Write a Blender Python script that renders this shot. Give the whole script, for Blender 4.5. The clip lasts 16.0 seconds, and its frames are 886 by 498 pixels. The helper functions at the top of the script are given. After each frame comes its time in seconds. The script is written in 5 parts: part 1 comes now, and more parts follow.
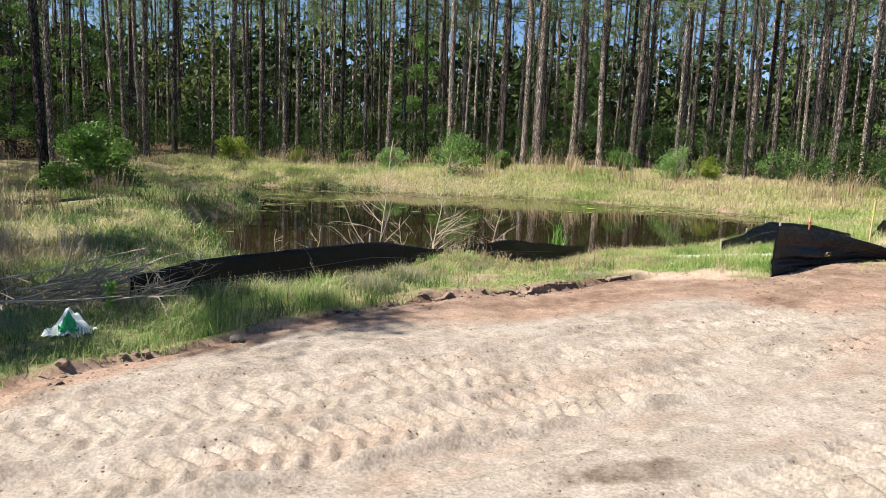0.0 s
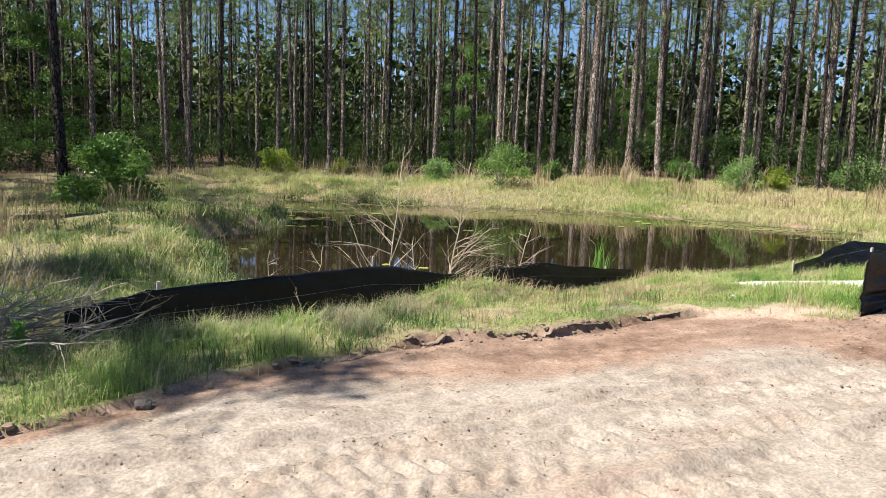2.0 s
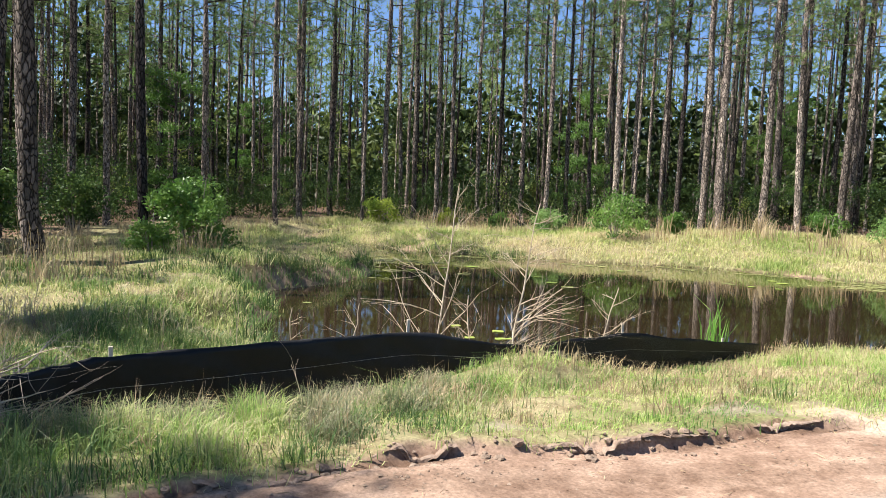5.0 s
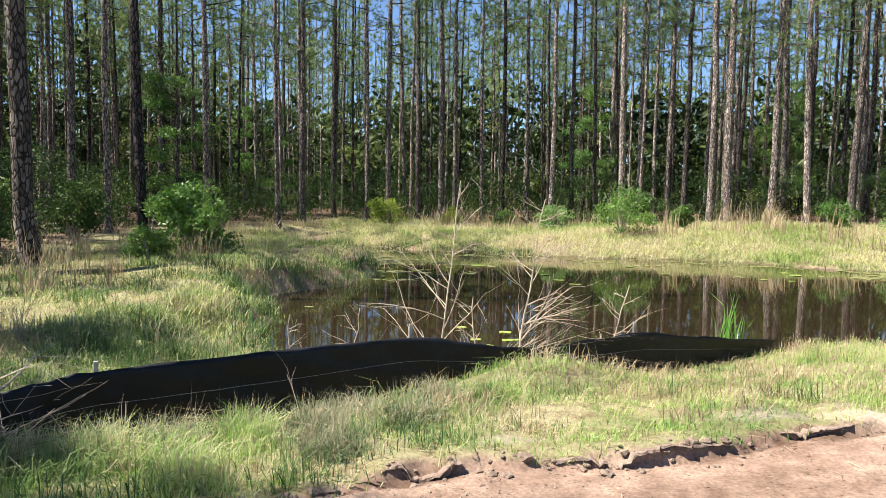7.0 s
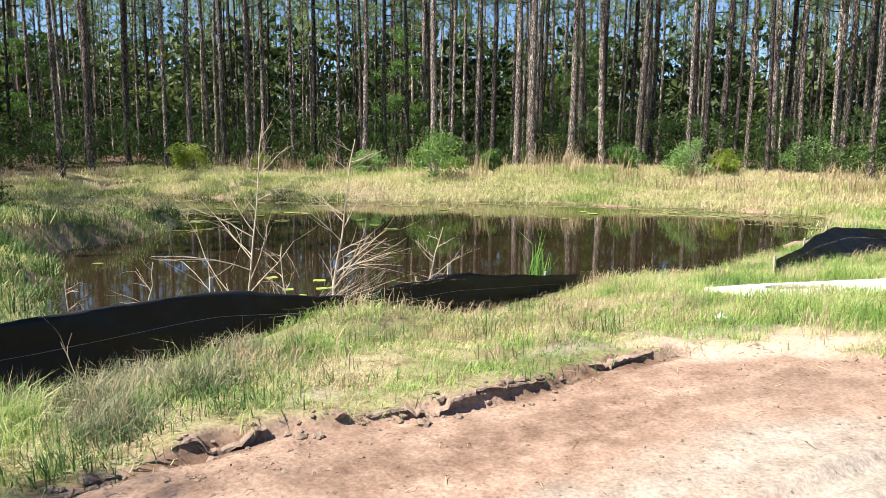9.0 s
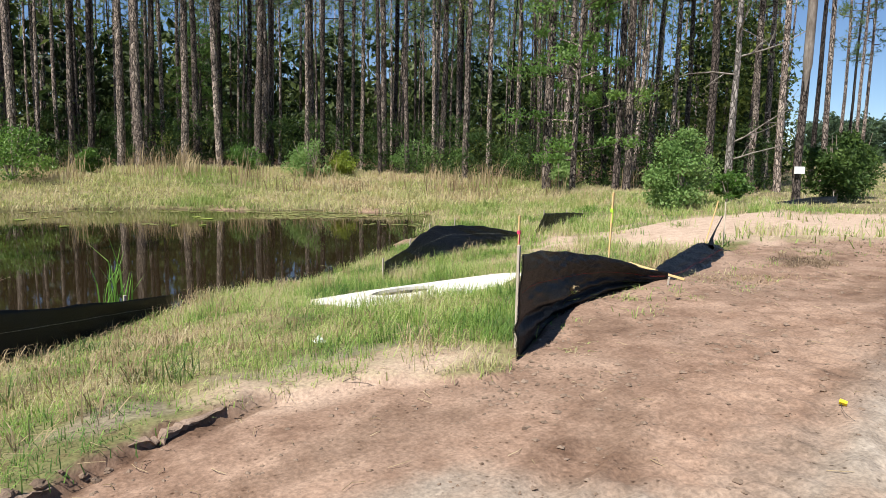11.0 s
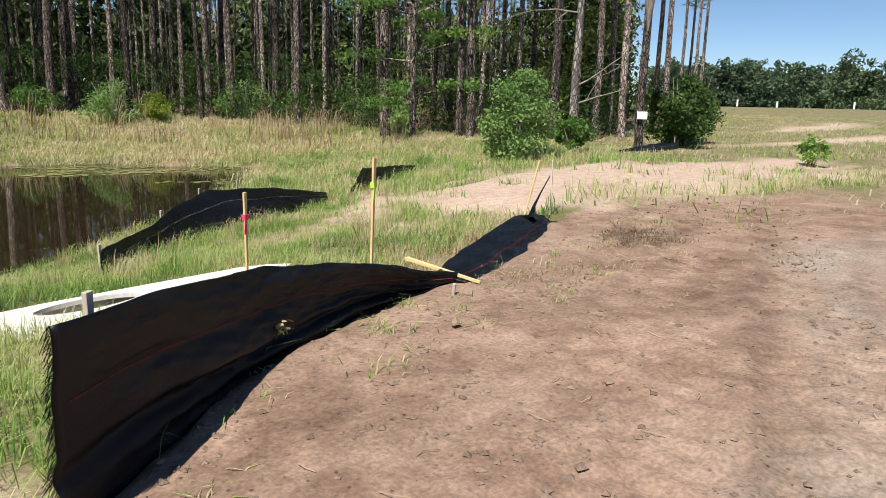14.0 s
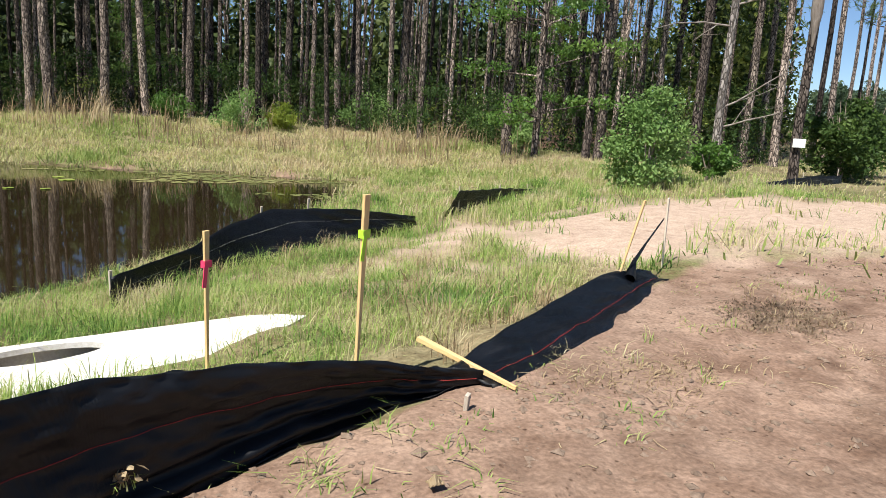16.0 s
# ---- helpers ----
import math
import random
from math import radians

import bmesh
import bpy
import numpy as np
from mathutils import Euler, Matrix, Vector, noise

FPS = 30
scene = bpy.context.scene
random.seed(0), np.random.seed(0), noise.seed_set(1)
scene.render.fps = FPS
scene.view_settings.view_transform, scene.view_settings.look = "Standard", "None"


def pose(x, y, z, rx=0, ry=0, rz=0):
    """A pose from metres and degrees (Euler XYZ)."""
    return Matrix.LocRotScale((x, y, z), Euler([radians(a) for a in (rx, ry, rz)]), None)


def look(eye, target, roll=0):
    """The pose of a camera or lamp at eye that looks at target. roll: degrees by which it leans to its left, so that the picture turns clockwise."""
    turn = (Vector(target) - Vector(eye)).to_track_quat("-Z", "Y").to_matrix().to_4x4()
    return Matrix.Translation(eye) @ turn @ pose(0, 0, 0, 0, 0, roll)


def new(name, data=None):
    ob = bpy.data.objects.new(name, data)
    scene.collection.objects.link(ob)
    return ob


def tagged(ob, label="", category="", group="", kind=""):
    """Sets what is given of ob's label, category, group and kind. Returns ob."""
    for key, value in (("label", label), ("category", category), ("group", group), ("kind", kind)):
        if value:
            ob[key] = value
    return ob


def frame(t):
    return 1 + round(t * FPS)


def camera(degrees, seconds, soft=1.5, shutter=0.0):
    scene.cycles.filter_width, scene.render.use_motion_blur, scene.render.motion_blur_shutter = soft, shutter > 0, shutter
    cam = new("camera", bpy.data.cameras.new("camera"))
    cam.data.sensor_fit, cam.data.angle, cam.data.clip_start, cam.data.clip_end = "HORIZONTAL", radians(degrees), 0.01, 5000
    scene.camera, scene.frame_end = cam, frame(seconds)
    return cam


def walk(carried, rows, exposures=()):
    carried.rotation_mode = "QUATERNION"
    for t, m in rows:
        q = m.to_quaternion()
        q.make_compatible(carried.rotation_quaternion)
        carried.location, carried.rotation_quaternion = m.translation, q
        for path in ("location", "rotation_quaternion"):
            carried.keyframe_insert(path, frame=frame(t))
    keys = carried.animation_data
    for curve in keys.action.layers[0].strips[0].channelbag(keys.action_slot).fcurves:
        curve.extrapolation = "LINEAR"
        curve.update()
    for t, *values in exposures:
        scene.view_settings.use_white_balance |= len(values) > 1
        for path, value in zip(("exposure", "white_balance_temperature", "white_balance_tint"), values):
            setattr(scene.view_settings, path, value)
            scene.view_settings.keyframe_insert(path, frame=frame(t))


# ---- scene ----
cam = camera(63.6, 16.0, soft=0.8)

# seconds, x, y, z, tilt, lean, turn
PATH = (
    (0, -0, -0, 1.654, 81.5, -2.38, 0),
    (0.5, 0.108, 0.395, 1.64, 81.09, -1.23, -0.59),
    (1, 0.258, 0.789, 1.63, 83.42, -2.27, 2.03),
    (1.5, 0.391, 1.167, 1.625, 82.13, -2.72, 3.52),
    (2, 0.548, 1.525, 1.63, 82.25, -2.05, 4.66),
    (2.5, 0.706, 1.918, 1.618, 85.1, -4.95, 7.51),
    (3, 0.783, 2.23, 1.564, 84.83, -2.3, 4.06),
    (3.5, 0.919, 2.625, 1.521, 84.27, -1.35, 6.98),
    (4, 1.033, 2.963, 1.524, 81.16, -1.64, 5.59),
    (4.5, 1.03, 3.288, 1.516, 85.21, -0.36, 7.12),
    (5, 1.075, 3.542, 1.493, 86.13, -2.24, 14.59),
    (5.2, 1.088, 3.609, 1.495, 84.51, -1.92, 16.52),
    (7.3, 1.026, 3.884, 1.487, 86.33, -0.8, 14.96),
    (7.5, 1.014, 3.901, 1.483, 86.55, -0.85, 18.45),
    (8, 0.996, 3.898, 1.478, 85.77, -0.66, 24.35),
    (8.5, 1.017, 3.976, 1.458, 82.72, 0.46, 14.11),
    (9, 1.048, 4.209, 1.43, 81.93, -0.55, 0.33),
    (9.5, 1.076, 4.477, 1.401, 81.27, 0.81, -11.31),
    (10, 1.199, 4.707, 1.398, 78.99, 2.84, -22.73),
    (10.2, 1.292, 4.81, 1.391, 80.53, 1.71, -23.63),
    (12.3, 2.483, 5.925, 1.413, 80.63, 0.43, -37.78),
    (12.5, 2.626, 6.021, 1.419, 79.23, 0.93, -39.06),
    (13, 3.028, 6.242, 1.414, 78.05, -0.18, -40.72),
    (13.5, 3.396, 6.456, 1.411, 77.26, -0.12, -39.06),
    (14, 3.777, 6.618, 1.434, 78.3, -1.29, -39.52),
    (14.5, 4.163, 6.804, 1.448, 77.71, -2.42, -36.61),
    (15, 4.489, 7.037, 1.463, 78.47, -0.99, -36.46),
    (15.5, 4.833, 7.272, 1.461, 78.57, -1.26, -33.2),
    (16, 5.13, 7.542, 1.435, 79.2, -3.04, -28.46),
)
walk(cam, [(t, pose(x, y, z, tilt, lean, turn)) for t, x, y, z, tilt, lean, turn in PATH],
     exposures=((0.0, 1.03), (1.0, 1.08), (2.0, 1.10), (2.5, 1.36), (4.0, 1.28), (5.0, 1.44), (8.0, 1.58), (8.5, 1.66), (9.0, 1.42), (9.5, 1.16), (10.0, 0.90), (10.2, 0.86), (12.3, 0.54), (14.0, 0.60), (16.0, 0.72)))

# ---- sky and sun ----
SUN_FROM = Vector((-0.52, -0.25, 0.82)).normalized()
world = bpy.data.worlds.new("sky")
scene.world = world
world.use_nodes = True
wn = world.node_tree
sky = wn.nodes.new("ShaderNodeTexSky")
sky.sky_type = "NISHITA"
sky.sun_disc = False
sky.sun_elevation = math.asin(SUN_FROM.z)
sky.sun_rotation = math.atan2(SUN_FROM.x, SUN_FROM.y)
sky.air_density, sky.dust_density, sky.ozone_density = 1.0, 0.0, 5.0
sky.altitude = 2500
wn.nodes["Background"].inputs["Strength"].default_value = 0.072
wn.links.new(sky.outputs["Color"], wn.nodes["Background"].inputs["Color"])

sun_data = bpy.data.lights.new("sun", "SUN")
sun_data.energy, sun_data.angle, sun_data.color = 5.0, radians(0.55), (1.0, 0.955, 0.88)
sun = new("sun", sun_data)
sun.matrix_world = look(SUN_FROM * 60, (0, 0, 0))

# ---- materials ----


def node_mat(name):
    m = bpy.data.materials.new(name)
    m.use_nodes = True
    nt = m.node_tree
    return m, nt, nt.nodes["Principled BSDF"], nt.nodes["Material Output"]


def add_node(nt, kind, **values):
    n = nt.nodes.new(kind)
    for key, value in values.items():
        n.inputs[key].default_value = value
    return n


def noise_node(nt, vector, scale, detail=4.0, rough=0.6):
    n = add_node(nt, "ShaderNodeTexNoise", Scale=scale, Detail=detail, Roughness=rough)
    nt.links.new(vector, n.inputs["Vector"])
    return n.outputs["Fac"]


def ramp(nt, fac, low, high, a=(0, 0, 0, 1), b=(1, 1, 1, 1)):
    n = nt.nodes.new("ShaderNodeValToRGB")
    n.color_ramp.elements[0].position, n.color_ramp.elements[1].position = low, high
    n.color_ramp.elements[0].color, n.color_ramp.elements[1].color = a, b
    nt.links.new(fac, n.inputs["Fac"])
    return n.outputs["Color"]


def mixed(nt, fac, a, b, blend="MIX"):
    n = nt.nodes.new("ShaderNodeMix")
    n.data_type, n.blend_type = "RGBA", blend
    for socket, value in ((n.inputs[0], fac), (n.inputs[6], a), (n.inputs[7], b)):
        if isinstance(value, (int, float)):
            socket.default_value = value
        elif isinstance(value, tuple):
            socket.default_value = (*value[:3], 1)
        else:
            nt.links.new(value, socket)
    return n.outputs[2]


def bumped(nt, bsdf, height, strength, distance):
    b = add_node(nt, "ShaderNodeBump", Strength=strength, Distance=distance)
    nt.links.new(height, b.inputs["Height"])
    nt.links.new(b.outputs["Normal"], bsdf.inputs["Normal"])


def place_of(nt, stretch=(1, 1, 1), local=False):
    if local:
        out = nt.nodes.new("ShaderNodeTexCoord").outputs["Object"]
    else:
        out = nt.nodes.new("ShaderNodeNewGeometry").outputs["Position"]
    m = nt.nodes.new("ShaderNodeMapping")
    m.inputs["Scale"].default_value = stretch
    nt.links.new(out, m.inputs["Vector"])
    return m.outputs["Vector"]


def surface(name, a, b, scale=6.0, rough=0.8, fine=40.0, bump=0.3, depth=0.01, stretch=(1, 1, 1), metal=0.0, local=True, spec=0.4):
    m, nt, p, out = node_mat(name)
    v = place_of(nt, stretch, local)
    big, small = noise_node(nt, v, scale), noise_node(nt, v, fine, 5.0, 0.65)
    col = mixed(nt, ramp(nt, big, 0.35, 0.65), a, b)
    col = mixed(nt, 0.55, col, ramp(nt, small, 0.25, 0.75, (0.25, 0.25, 0.25, 1), (0.8, 0.8, 0.8, 1)), "OVERLAY")
    nt.links.new(col, p.inputs["Base Color"])
    p.inputs["Roughness"].default_value, p.inputs["Metallic"].default_value = rough, metal
    p.inputs["Specular IOR Level"].default_value = spec
    bumped(nt, p, small, bump, depth)
    return m


def leafy(name, colours, patch=0.5, through_light=0.35, rough=0.55, spec=0.3):
    """Blades and leaves: colour by leaf and by patch of ground, with light passing through."""
    m, nt, p, out = node_mat(name)
    geo = nt.nodes.new("ShaderNodeNewGeometry")
    big = noise_node(nt, place_of(nt), patch, 3.0, 0.55)
    add = nt.nodes.new("ShaderNodeMath")
    add.operation = "MULTIPLY_ADD"
    nt.links.new(geo.outputs["Random Per Island"], add.inputs[0])
    add.inputs[1].default_value = 0.55
    shift = nt.nodes.new("ShaderNodeMath")
    shift.operation = "MULTIPLY_ADD"
    nt.links.new(big, shift.inputs[0])
    shift.inputs[1].default_value, shift.inputs[2].default_value = 2.6, -1.08
    nt.links.new(shift.outputs[0], add.inputs[2])
    r = nt.nodes.new("ShaderNodeValToRGB")
    while len(r.color_ramp.elements) < len(colours):
        r.color_ramp.elements.new(0.5)
    for i, (e, c) in enumerate(zip(r.color_ramp.elements, colours)):
        e.position, e.color = i / (len(colours) - 1), (*c, 1)
    nt.links.new(add.outputs[0], r.inputs["Fac"])
    nt.links.new(r.outputs["Color"], p.inputs["Base Color"])
    p.inputs["Roughness"].default_value, p.inputs["Specular IOR Level"].default_value = rough, spec
    t = nt.nodes.new("ShaderNodeBsdfTranslucent")
    nt.links.new(r.outputs["Color"], t.inputs["Color"])
    mx = nt.nodes.new("ShaderNodeMixShader")
    mx.inputs[0].default_value = through_light
    nt.links.new(p.outputs[0], mx.inputs[1])
    nt.links.new(t.outputs[0], mx.inputs[2])
    nt.links.new(mx.outputs[0], out.inputs["Surface"])
    return m


def add_colour(nt, vector, scale):
    n = add_node(nt, "ShaderNodeTexNoise", Scale=scale, Detail=2.0)
    nt.links.new(vector, n.inputs["Vector"])
    return n.outputs["Color"]


def ground_material():
    m, nt, p, out = node_mat("soil")
    v = place_of(nt)
    zone = nt.nodes.new("ShaderNodeAttribute")
    zone.attribute_name = "zone"
    sep = nt.nodes.new("ShaderNodeSeparateColor")
    nt.links.new(zone.outputs["Color"], sep.inputs[0])
    n1, n2, n3 = noise_node(nt, v, 0.9), noise_node(nt, v, 7.0, 6.0, 0.7), noise_node(nt, v, 48.0, 2.0, 0.6)
    turf = mixed(nt, ramp(nt, n1, 0.4, 0.6), (0.15, 0.15, 0.065), (0.26, 0.22, 0.125))
    turf = mixed(nt, ramp(nt, n2, 0.45, 0.7), turf, (0.12, 0.085, 0.045))
    brown = mixed(nt, ramp(nt, n2, 0.35, 0.7), (0.342, 0.24, 0.182), (0.215, 0.143, 0.104))
    brown = mixed(nt, ramp(nt, n1, 0.45, 0.62), brown, (0.295, 0.21, 0.16))
    mottle = ramp(nt, noise_node(nt, v, 2.3, 5.0, 0.68), 0.38, 0.62, (0.64, 0.58, 0.54, 1), (1.05, 1.03, 1.0, 1))
    brown = mixed(nt, 0.85, brown, mottle, "MULTIPLY")
    pale = mixed(nt, ramp(nt, n2, 0.38, 0.66), (0.358, 0.31, 0.258), (0.232, 0.194, 0.16))
    pale = mixed(nt, ramp(nt, n1, 0.5, 0.66), pale, (0.305, 0.267, 0.222))
    pale = mixed(nt, 0.6, pale, ramp(nt, noise_node(nt, v, 3.1, 6.0, 0.72), 0.40, 0.60, (0.72, 0.66, 0.60, 1), (1.08, 1.06, 1.04, 1)), "MULTIPLY")

    def patchy(weight):
        a = nt.nodes.new("ShaderNodeMath")
        a.operation = "MULTIPLY_ADD"
        nt.links.new(n2, a.inputs[0])
        a.inputs[1].default_value = 0.7
        b = nt.nodes.new("ShaderNodeMath")
        b.operation = "ADD"
        nt.links.new(weight, a.inputs[2])
        nt.links.new(a.outputs[0], b.inputs[0])
        b.inputs[1].default_value = -0.35
        return ramp(nt, b.outputs[0], 0.2, 0.8)

    col = mixed(nt, patchy(sep.outputs[0]), turf, brown)
    col = mixed(nt, patchy(sep.outputs[1]), col, pale)
    sand = mixed(nt, ramp(nt, n2, 0.35, 0.68), (0.50, 0.385, 0.30), (0.36, 0.262, 0.198))
    col = mixed(nt, patchy(zone.outputs["Alpha"]), col, sand)
    # damp ground and the painted shadow patch multiply the colour darker
    col = mixed(nt, patchy(sep.outputs[2]), col, mixed(nt, 1.0, col, (0.5, 0.46, 0.43), "MULTIPLY"))
    grain = ramp(nt, n3, 0.32, 0.68, (0.22, 0.22, 0.22, 1), (0.78, 0.78, 0.78, 1))
    col = mixed(nt, 0.4, col, grain, "OVERLAY")
    crumbs = add_node(nt, "ShaderNodeTexVoronoi", Scale=21.0)
    nt.links.new(v, crumbs.inputs["Vector"])
    spots = ramp(nt, crumbs.outputs["Distance"], 0.1, 0.24, (1, 1, 1, 1), (0, 0, 0, 1))
    few = ramp(nt, n2, 0.50, 0.58)
    both = mixed(nt, 1.0, spots, few, "MULTIPLY")
    col = mixed(nt, both, col, mixed(nt, 1.0, col, (0.38, 0.35, 0.33), "MULTIPLY"))
    nt.links.new(col, p.inputs["Base Color"])
    p.inputs["Roughness"].default_value = 0.93
    p.inputs["Specular IOR Level"].default_value = 0.15
    h = mixed(nt, 0.45, mixed(nt, 0.16, n2, n3), noise_node(nt, v, 19.0, 3.0, 0.6))
    cake = add_node(nt, "ShaderNodeTexVoronoi", Scale=34.0)
    warp = mixed(nt, 0.06, v, add_colour(nt, v, 9.0))
    nt.links.new(warp, cake.inputs["Vector"])
    h = mixed(nt, 0.07, h, ramp(nt, cake.outputs["Distance"], 0.05, 0.5, (1, 1, 1, 1), (0, 0, 0, 1)))
    bumped(nt, p, h, 0.9, 0.018)
    return m


def water_material():
    m, nt, p, out = node_mat("pond_water")
    v = place_of(nt)
    p.inputs["Base Color"].default_value = (0.020, 0.0135, 0.0065, 1)
    p.inputs["Roughness"].default_value = 0.035
    p.inputs["IOR"].default_value = 1.33
    p.inputs["Specular IOR Level"].default_value = 0.5
    bumped(nt, p, noise_node(nt, v, 1.1, 2.0, 0.5), 0.03, 0.02)
    return m


def fabric_material(name, sheen):
    m, nt, p, out = node_mat(name)
    v = place_of(nt, local=True)
    n = noise_node(nt, v, 3.0, 5.0, 0.65)
    w = add_node(nt, "ShaderNodeTexWave", Scale=160.0, Distortion=1.0)
    nt.links.new(v, w.inputs["Vector"])
    col = mixed(nt, ramp(nt, n, 0.5, 0.75), (0.003, 0.004, 0.0062), (0.009, 0.011, 0.016))
    nt.links.new(col, p.inputs["Base Color"])
    p.inputs["Roughness"].default_value = sheen
    p.inputs["Specular IOR Level"].default_value = 0.26
    bumped(nt, p, mixed(nt, 0.3, n, w.outputs["Fac"]), 0.35, 0.012)
    return m


M_SOIL, M_WATER = ground_material(), water_material()
M_FABRIC = fabric_material("woven_fabric", 0.42)
def bark_material(name, plate, crack, scale=1.0, rough=0.95):
    """Plated pine bark: scaly plates parted by dark cracks, with paler flakes."""
    m, nt, p, out = node_mat(name)
    v = place_of(nt, (1, 1, 0.38))
    warp = mixed(nt, 0.10, v, add_colour(nt, v, 7.0))
    cells = add_node(nt, "ShaderNodeTexVoronoi", Scale=15.0 * scale)
    cells.feature = "DISTANCE_TO_EDGE"
    nt.links.new(warp, cells.inputs["Vector"])
    tone = add_node(nt, "ShaderNodeTexVoronoi", Scale=15.0 * scale)
    nt.links.new(warp, tone.inputs["Vector"])
    grey = nt.nodes.new("ShaderNodeRGBToBW")
    nt.links.new(tone.outputs["Color"], grey.inputs[0])
    small, big = noise_node(nt, v, 60.0 * scale, 4.0, 0.7), noise_node(nt, v, 1.3, 3.0, 0.6)
    col = mixed(nt, ramp(nt, grey.outputs[0], 0.25, 0.8), tuple(c * 0.55 for c in plate), tuple(c * 1.3 for c in plate))
    col = mixed(nt, ramp(nt, big, 0.4, 0.65), col, mixed(nt, 1.0, col, (0.72, 0.70, 0.72), "MULTIPLY"))
    col = mixed(nt, 0.6, col, ramp(nt, small, 0.3, 0.7, (0.2, 0.2, 0.2, 1), (0.8, 0.8, 0.8, 1)), "OVERLAY")
    gap = ramp(nt, cells.outputs["Distance"], 0.02, 0.16)
    col = mixed(nt, gap, crack, col)
    nt.links.new(col, p.inputs["Base Color"])
    p.inputs["Roughness"].default_value, p.inputs["Specular IOR Level"].default_value = rough, 0.15
    bumped(nt, p, mixed(nt, 0.35, gap, small), 1.0, 0.035)
    return m


M_BARK = bark_material("pine_bark", (0.37, 0.305, 0.265), (0.035, 0.028, 0.025))
M_BARK_FAR = bark_material("far_bark", (0.40, 0.335, 0.295), (0.04, 0.032, 0.03), 0.6)
M_SNAG = bark_material("snag_bark", (0.33, 0.30, 0.275), (0.09, 0.08, 0.07), 0.8)
M_DEAD_BARK = surface("bare_bark", (0.30, 0.265, 0.235), (0.14, 0.118, 0.10), 1.8, 0.9, 12.0, 0.6, 0.03, (2, 2, 0.5), spec=0.1)
M_TWIG = surface("dry_twig", (0.52, 0.44, 0.33), (0.36, 0.28, 0.20), 5.0, 0.85, 60.0, 0.3, 0.004, spec=0.2)
M_TWIG_GREY = surface("grey_twig", (0.34, 0.29, 0.24), (0.20, 0.165, 0.13), 5.0, 0.9, 60.0, 0.3, 0.004, spec=0.2)
M_LATH = surface("new_lath", (0.72, 0.50, 0.24), (0.62, 0.41, 0.18), 2.0, 0.7, 30.0, 0.2, 0.004, (8, 8, 0.6))
M_LATH_GREY = surface("weathered_lath", (0.52, 0.46, 0.38), (0.36, 0.30, 0.24), 2.0, 0.85, 30.0, 0.3, 0.004, (8, 8, 0.6))
M_LATH_PALE = surface("pale_lath", (0.70, 0.62, 0.50), (0.56, 0.48, 0.37), 2.0, 0.75, 30.0, 0.2, 0.004, (8, 8, 0.6))
M_CONCRETE = surface("concrete", (0.68, 0.66, 0.61), (0.56, 0.53, 0.48), 2.2, 0.85, 45.0, 0.25, 0.006)
M_PIPE = surface("pipe_concrete", (0.56, 0.49, 0.39), (0.42, 0.36, 0.28), 2.0, 0.9, 25.0, 0.3, 0.01)
M_CLOD = surface("clod_soil", (0.25, 0.185, 0.14), (0.14, 0.10, 0.074), 9.0, 0.95, 60.0, 0.6, 0.01, local=False, spec=0.1)
M_ROCK = surface("dark_rock", (0.16, 0.14, 0.12), (0.07, 0.06, 0.055), 7.0, 0.9, 40.0, 0.7, 0.015, spec=0.2)
M_GRASS = leafy("bank_grass", ((0.10, 0.20, 0.05), (0.215, 0.36, 0.078), (0.36, 0.47, 0.13), (0.54, 0.51, 0.26), (0.60, 0.52, 0.35)), 0.9, 0.4)
M_GRASS_FAR = leafy("far_bank_grass", ((0.26, 0.35, 0.10), (0.39, 0.45, 0.155), (0.55, 0.53, 0.255), (0.66, 0.565, 0.36), (0.60, 0.475, 0.32)), 0.22, 0.45)
M_GRASS_LEFT = leafy("marsh_grass", ((0.10, 0.16, 0.055), (0.24, 0.31, 0.095), (0.46, 0.48, 0.19), (0.60, 0.53, 0.31), (0.44, 0.35, 0.25)), 0.6, 0.42)
M_STRAW = leafy("dead_straw", ((0.26, 0.19, 0.11), (0.38, 0.29, 0.17), (0.48, 0.39, 0.24)), 0.8, 0.2)
M_DEADGRASS = leafy("dead_brown_grass", ((0.10, 0.07, 0.045), (0.17, 0.12, 0.08), (0.27, 0.20, 0.13)), 1.5, 0.1)
M_RUSH = leafy("rush_blade", ((0.10, 0.24, 0.035), (0.16, 0.33, 0.06), (0.25, 0.38, 0.09)), 0.8, 0.4)
M_NEEDLE = leafy("pine_needle", ((0.06, 0.105, 0.034), (0.125, 0.19, 0.06), (0.24, 0.30, 0.105)), 0.25, 0.42)
M_LEAF = leafy("shrub_leaf", ((0.065, 0.14, 0.025), (0.11, 0.215, 0.04), (0.18, 0.29, 0.06)), 0.5, 0.4, 0.42, 0.45)
# evergreen leaf; its dark tone also stands for shade on growth under pines
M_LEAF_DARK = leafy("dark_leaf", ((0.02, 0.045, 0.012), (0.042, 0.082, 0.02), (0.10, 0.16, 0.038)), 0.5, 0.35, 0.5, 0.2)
M_LEAF_YELLOW = leafy("yellow_leaf", ((0.12, 0.19, 0.025), (0.22, 0.29, 0.04), (0.32, 0.36, 0.06)), 0.6, 0.45)
M_LEAF_SAGE = leafy("sage_leaf", ((0.12, 0.22, 0.06), (0.18, 0.30, 0.085), (0.26, 0.37, 0.13)), 0.6, 0.35)
# near-black to bright ramp paints shade and sun flecks onto the leaves
M_UNDER_FLECKED = leafy("sun_flecked_leaf", ((0.012, 0.026, 0.008), (0.05, 0.085, 0.02), (0.30, 0.36, 0.085)), 0.3, 0.45)
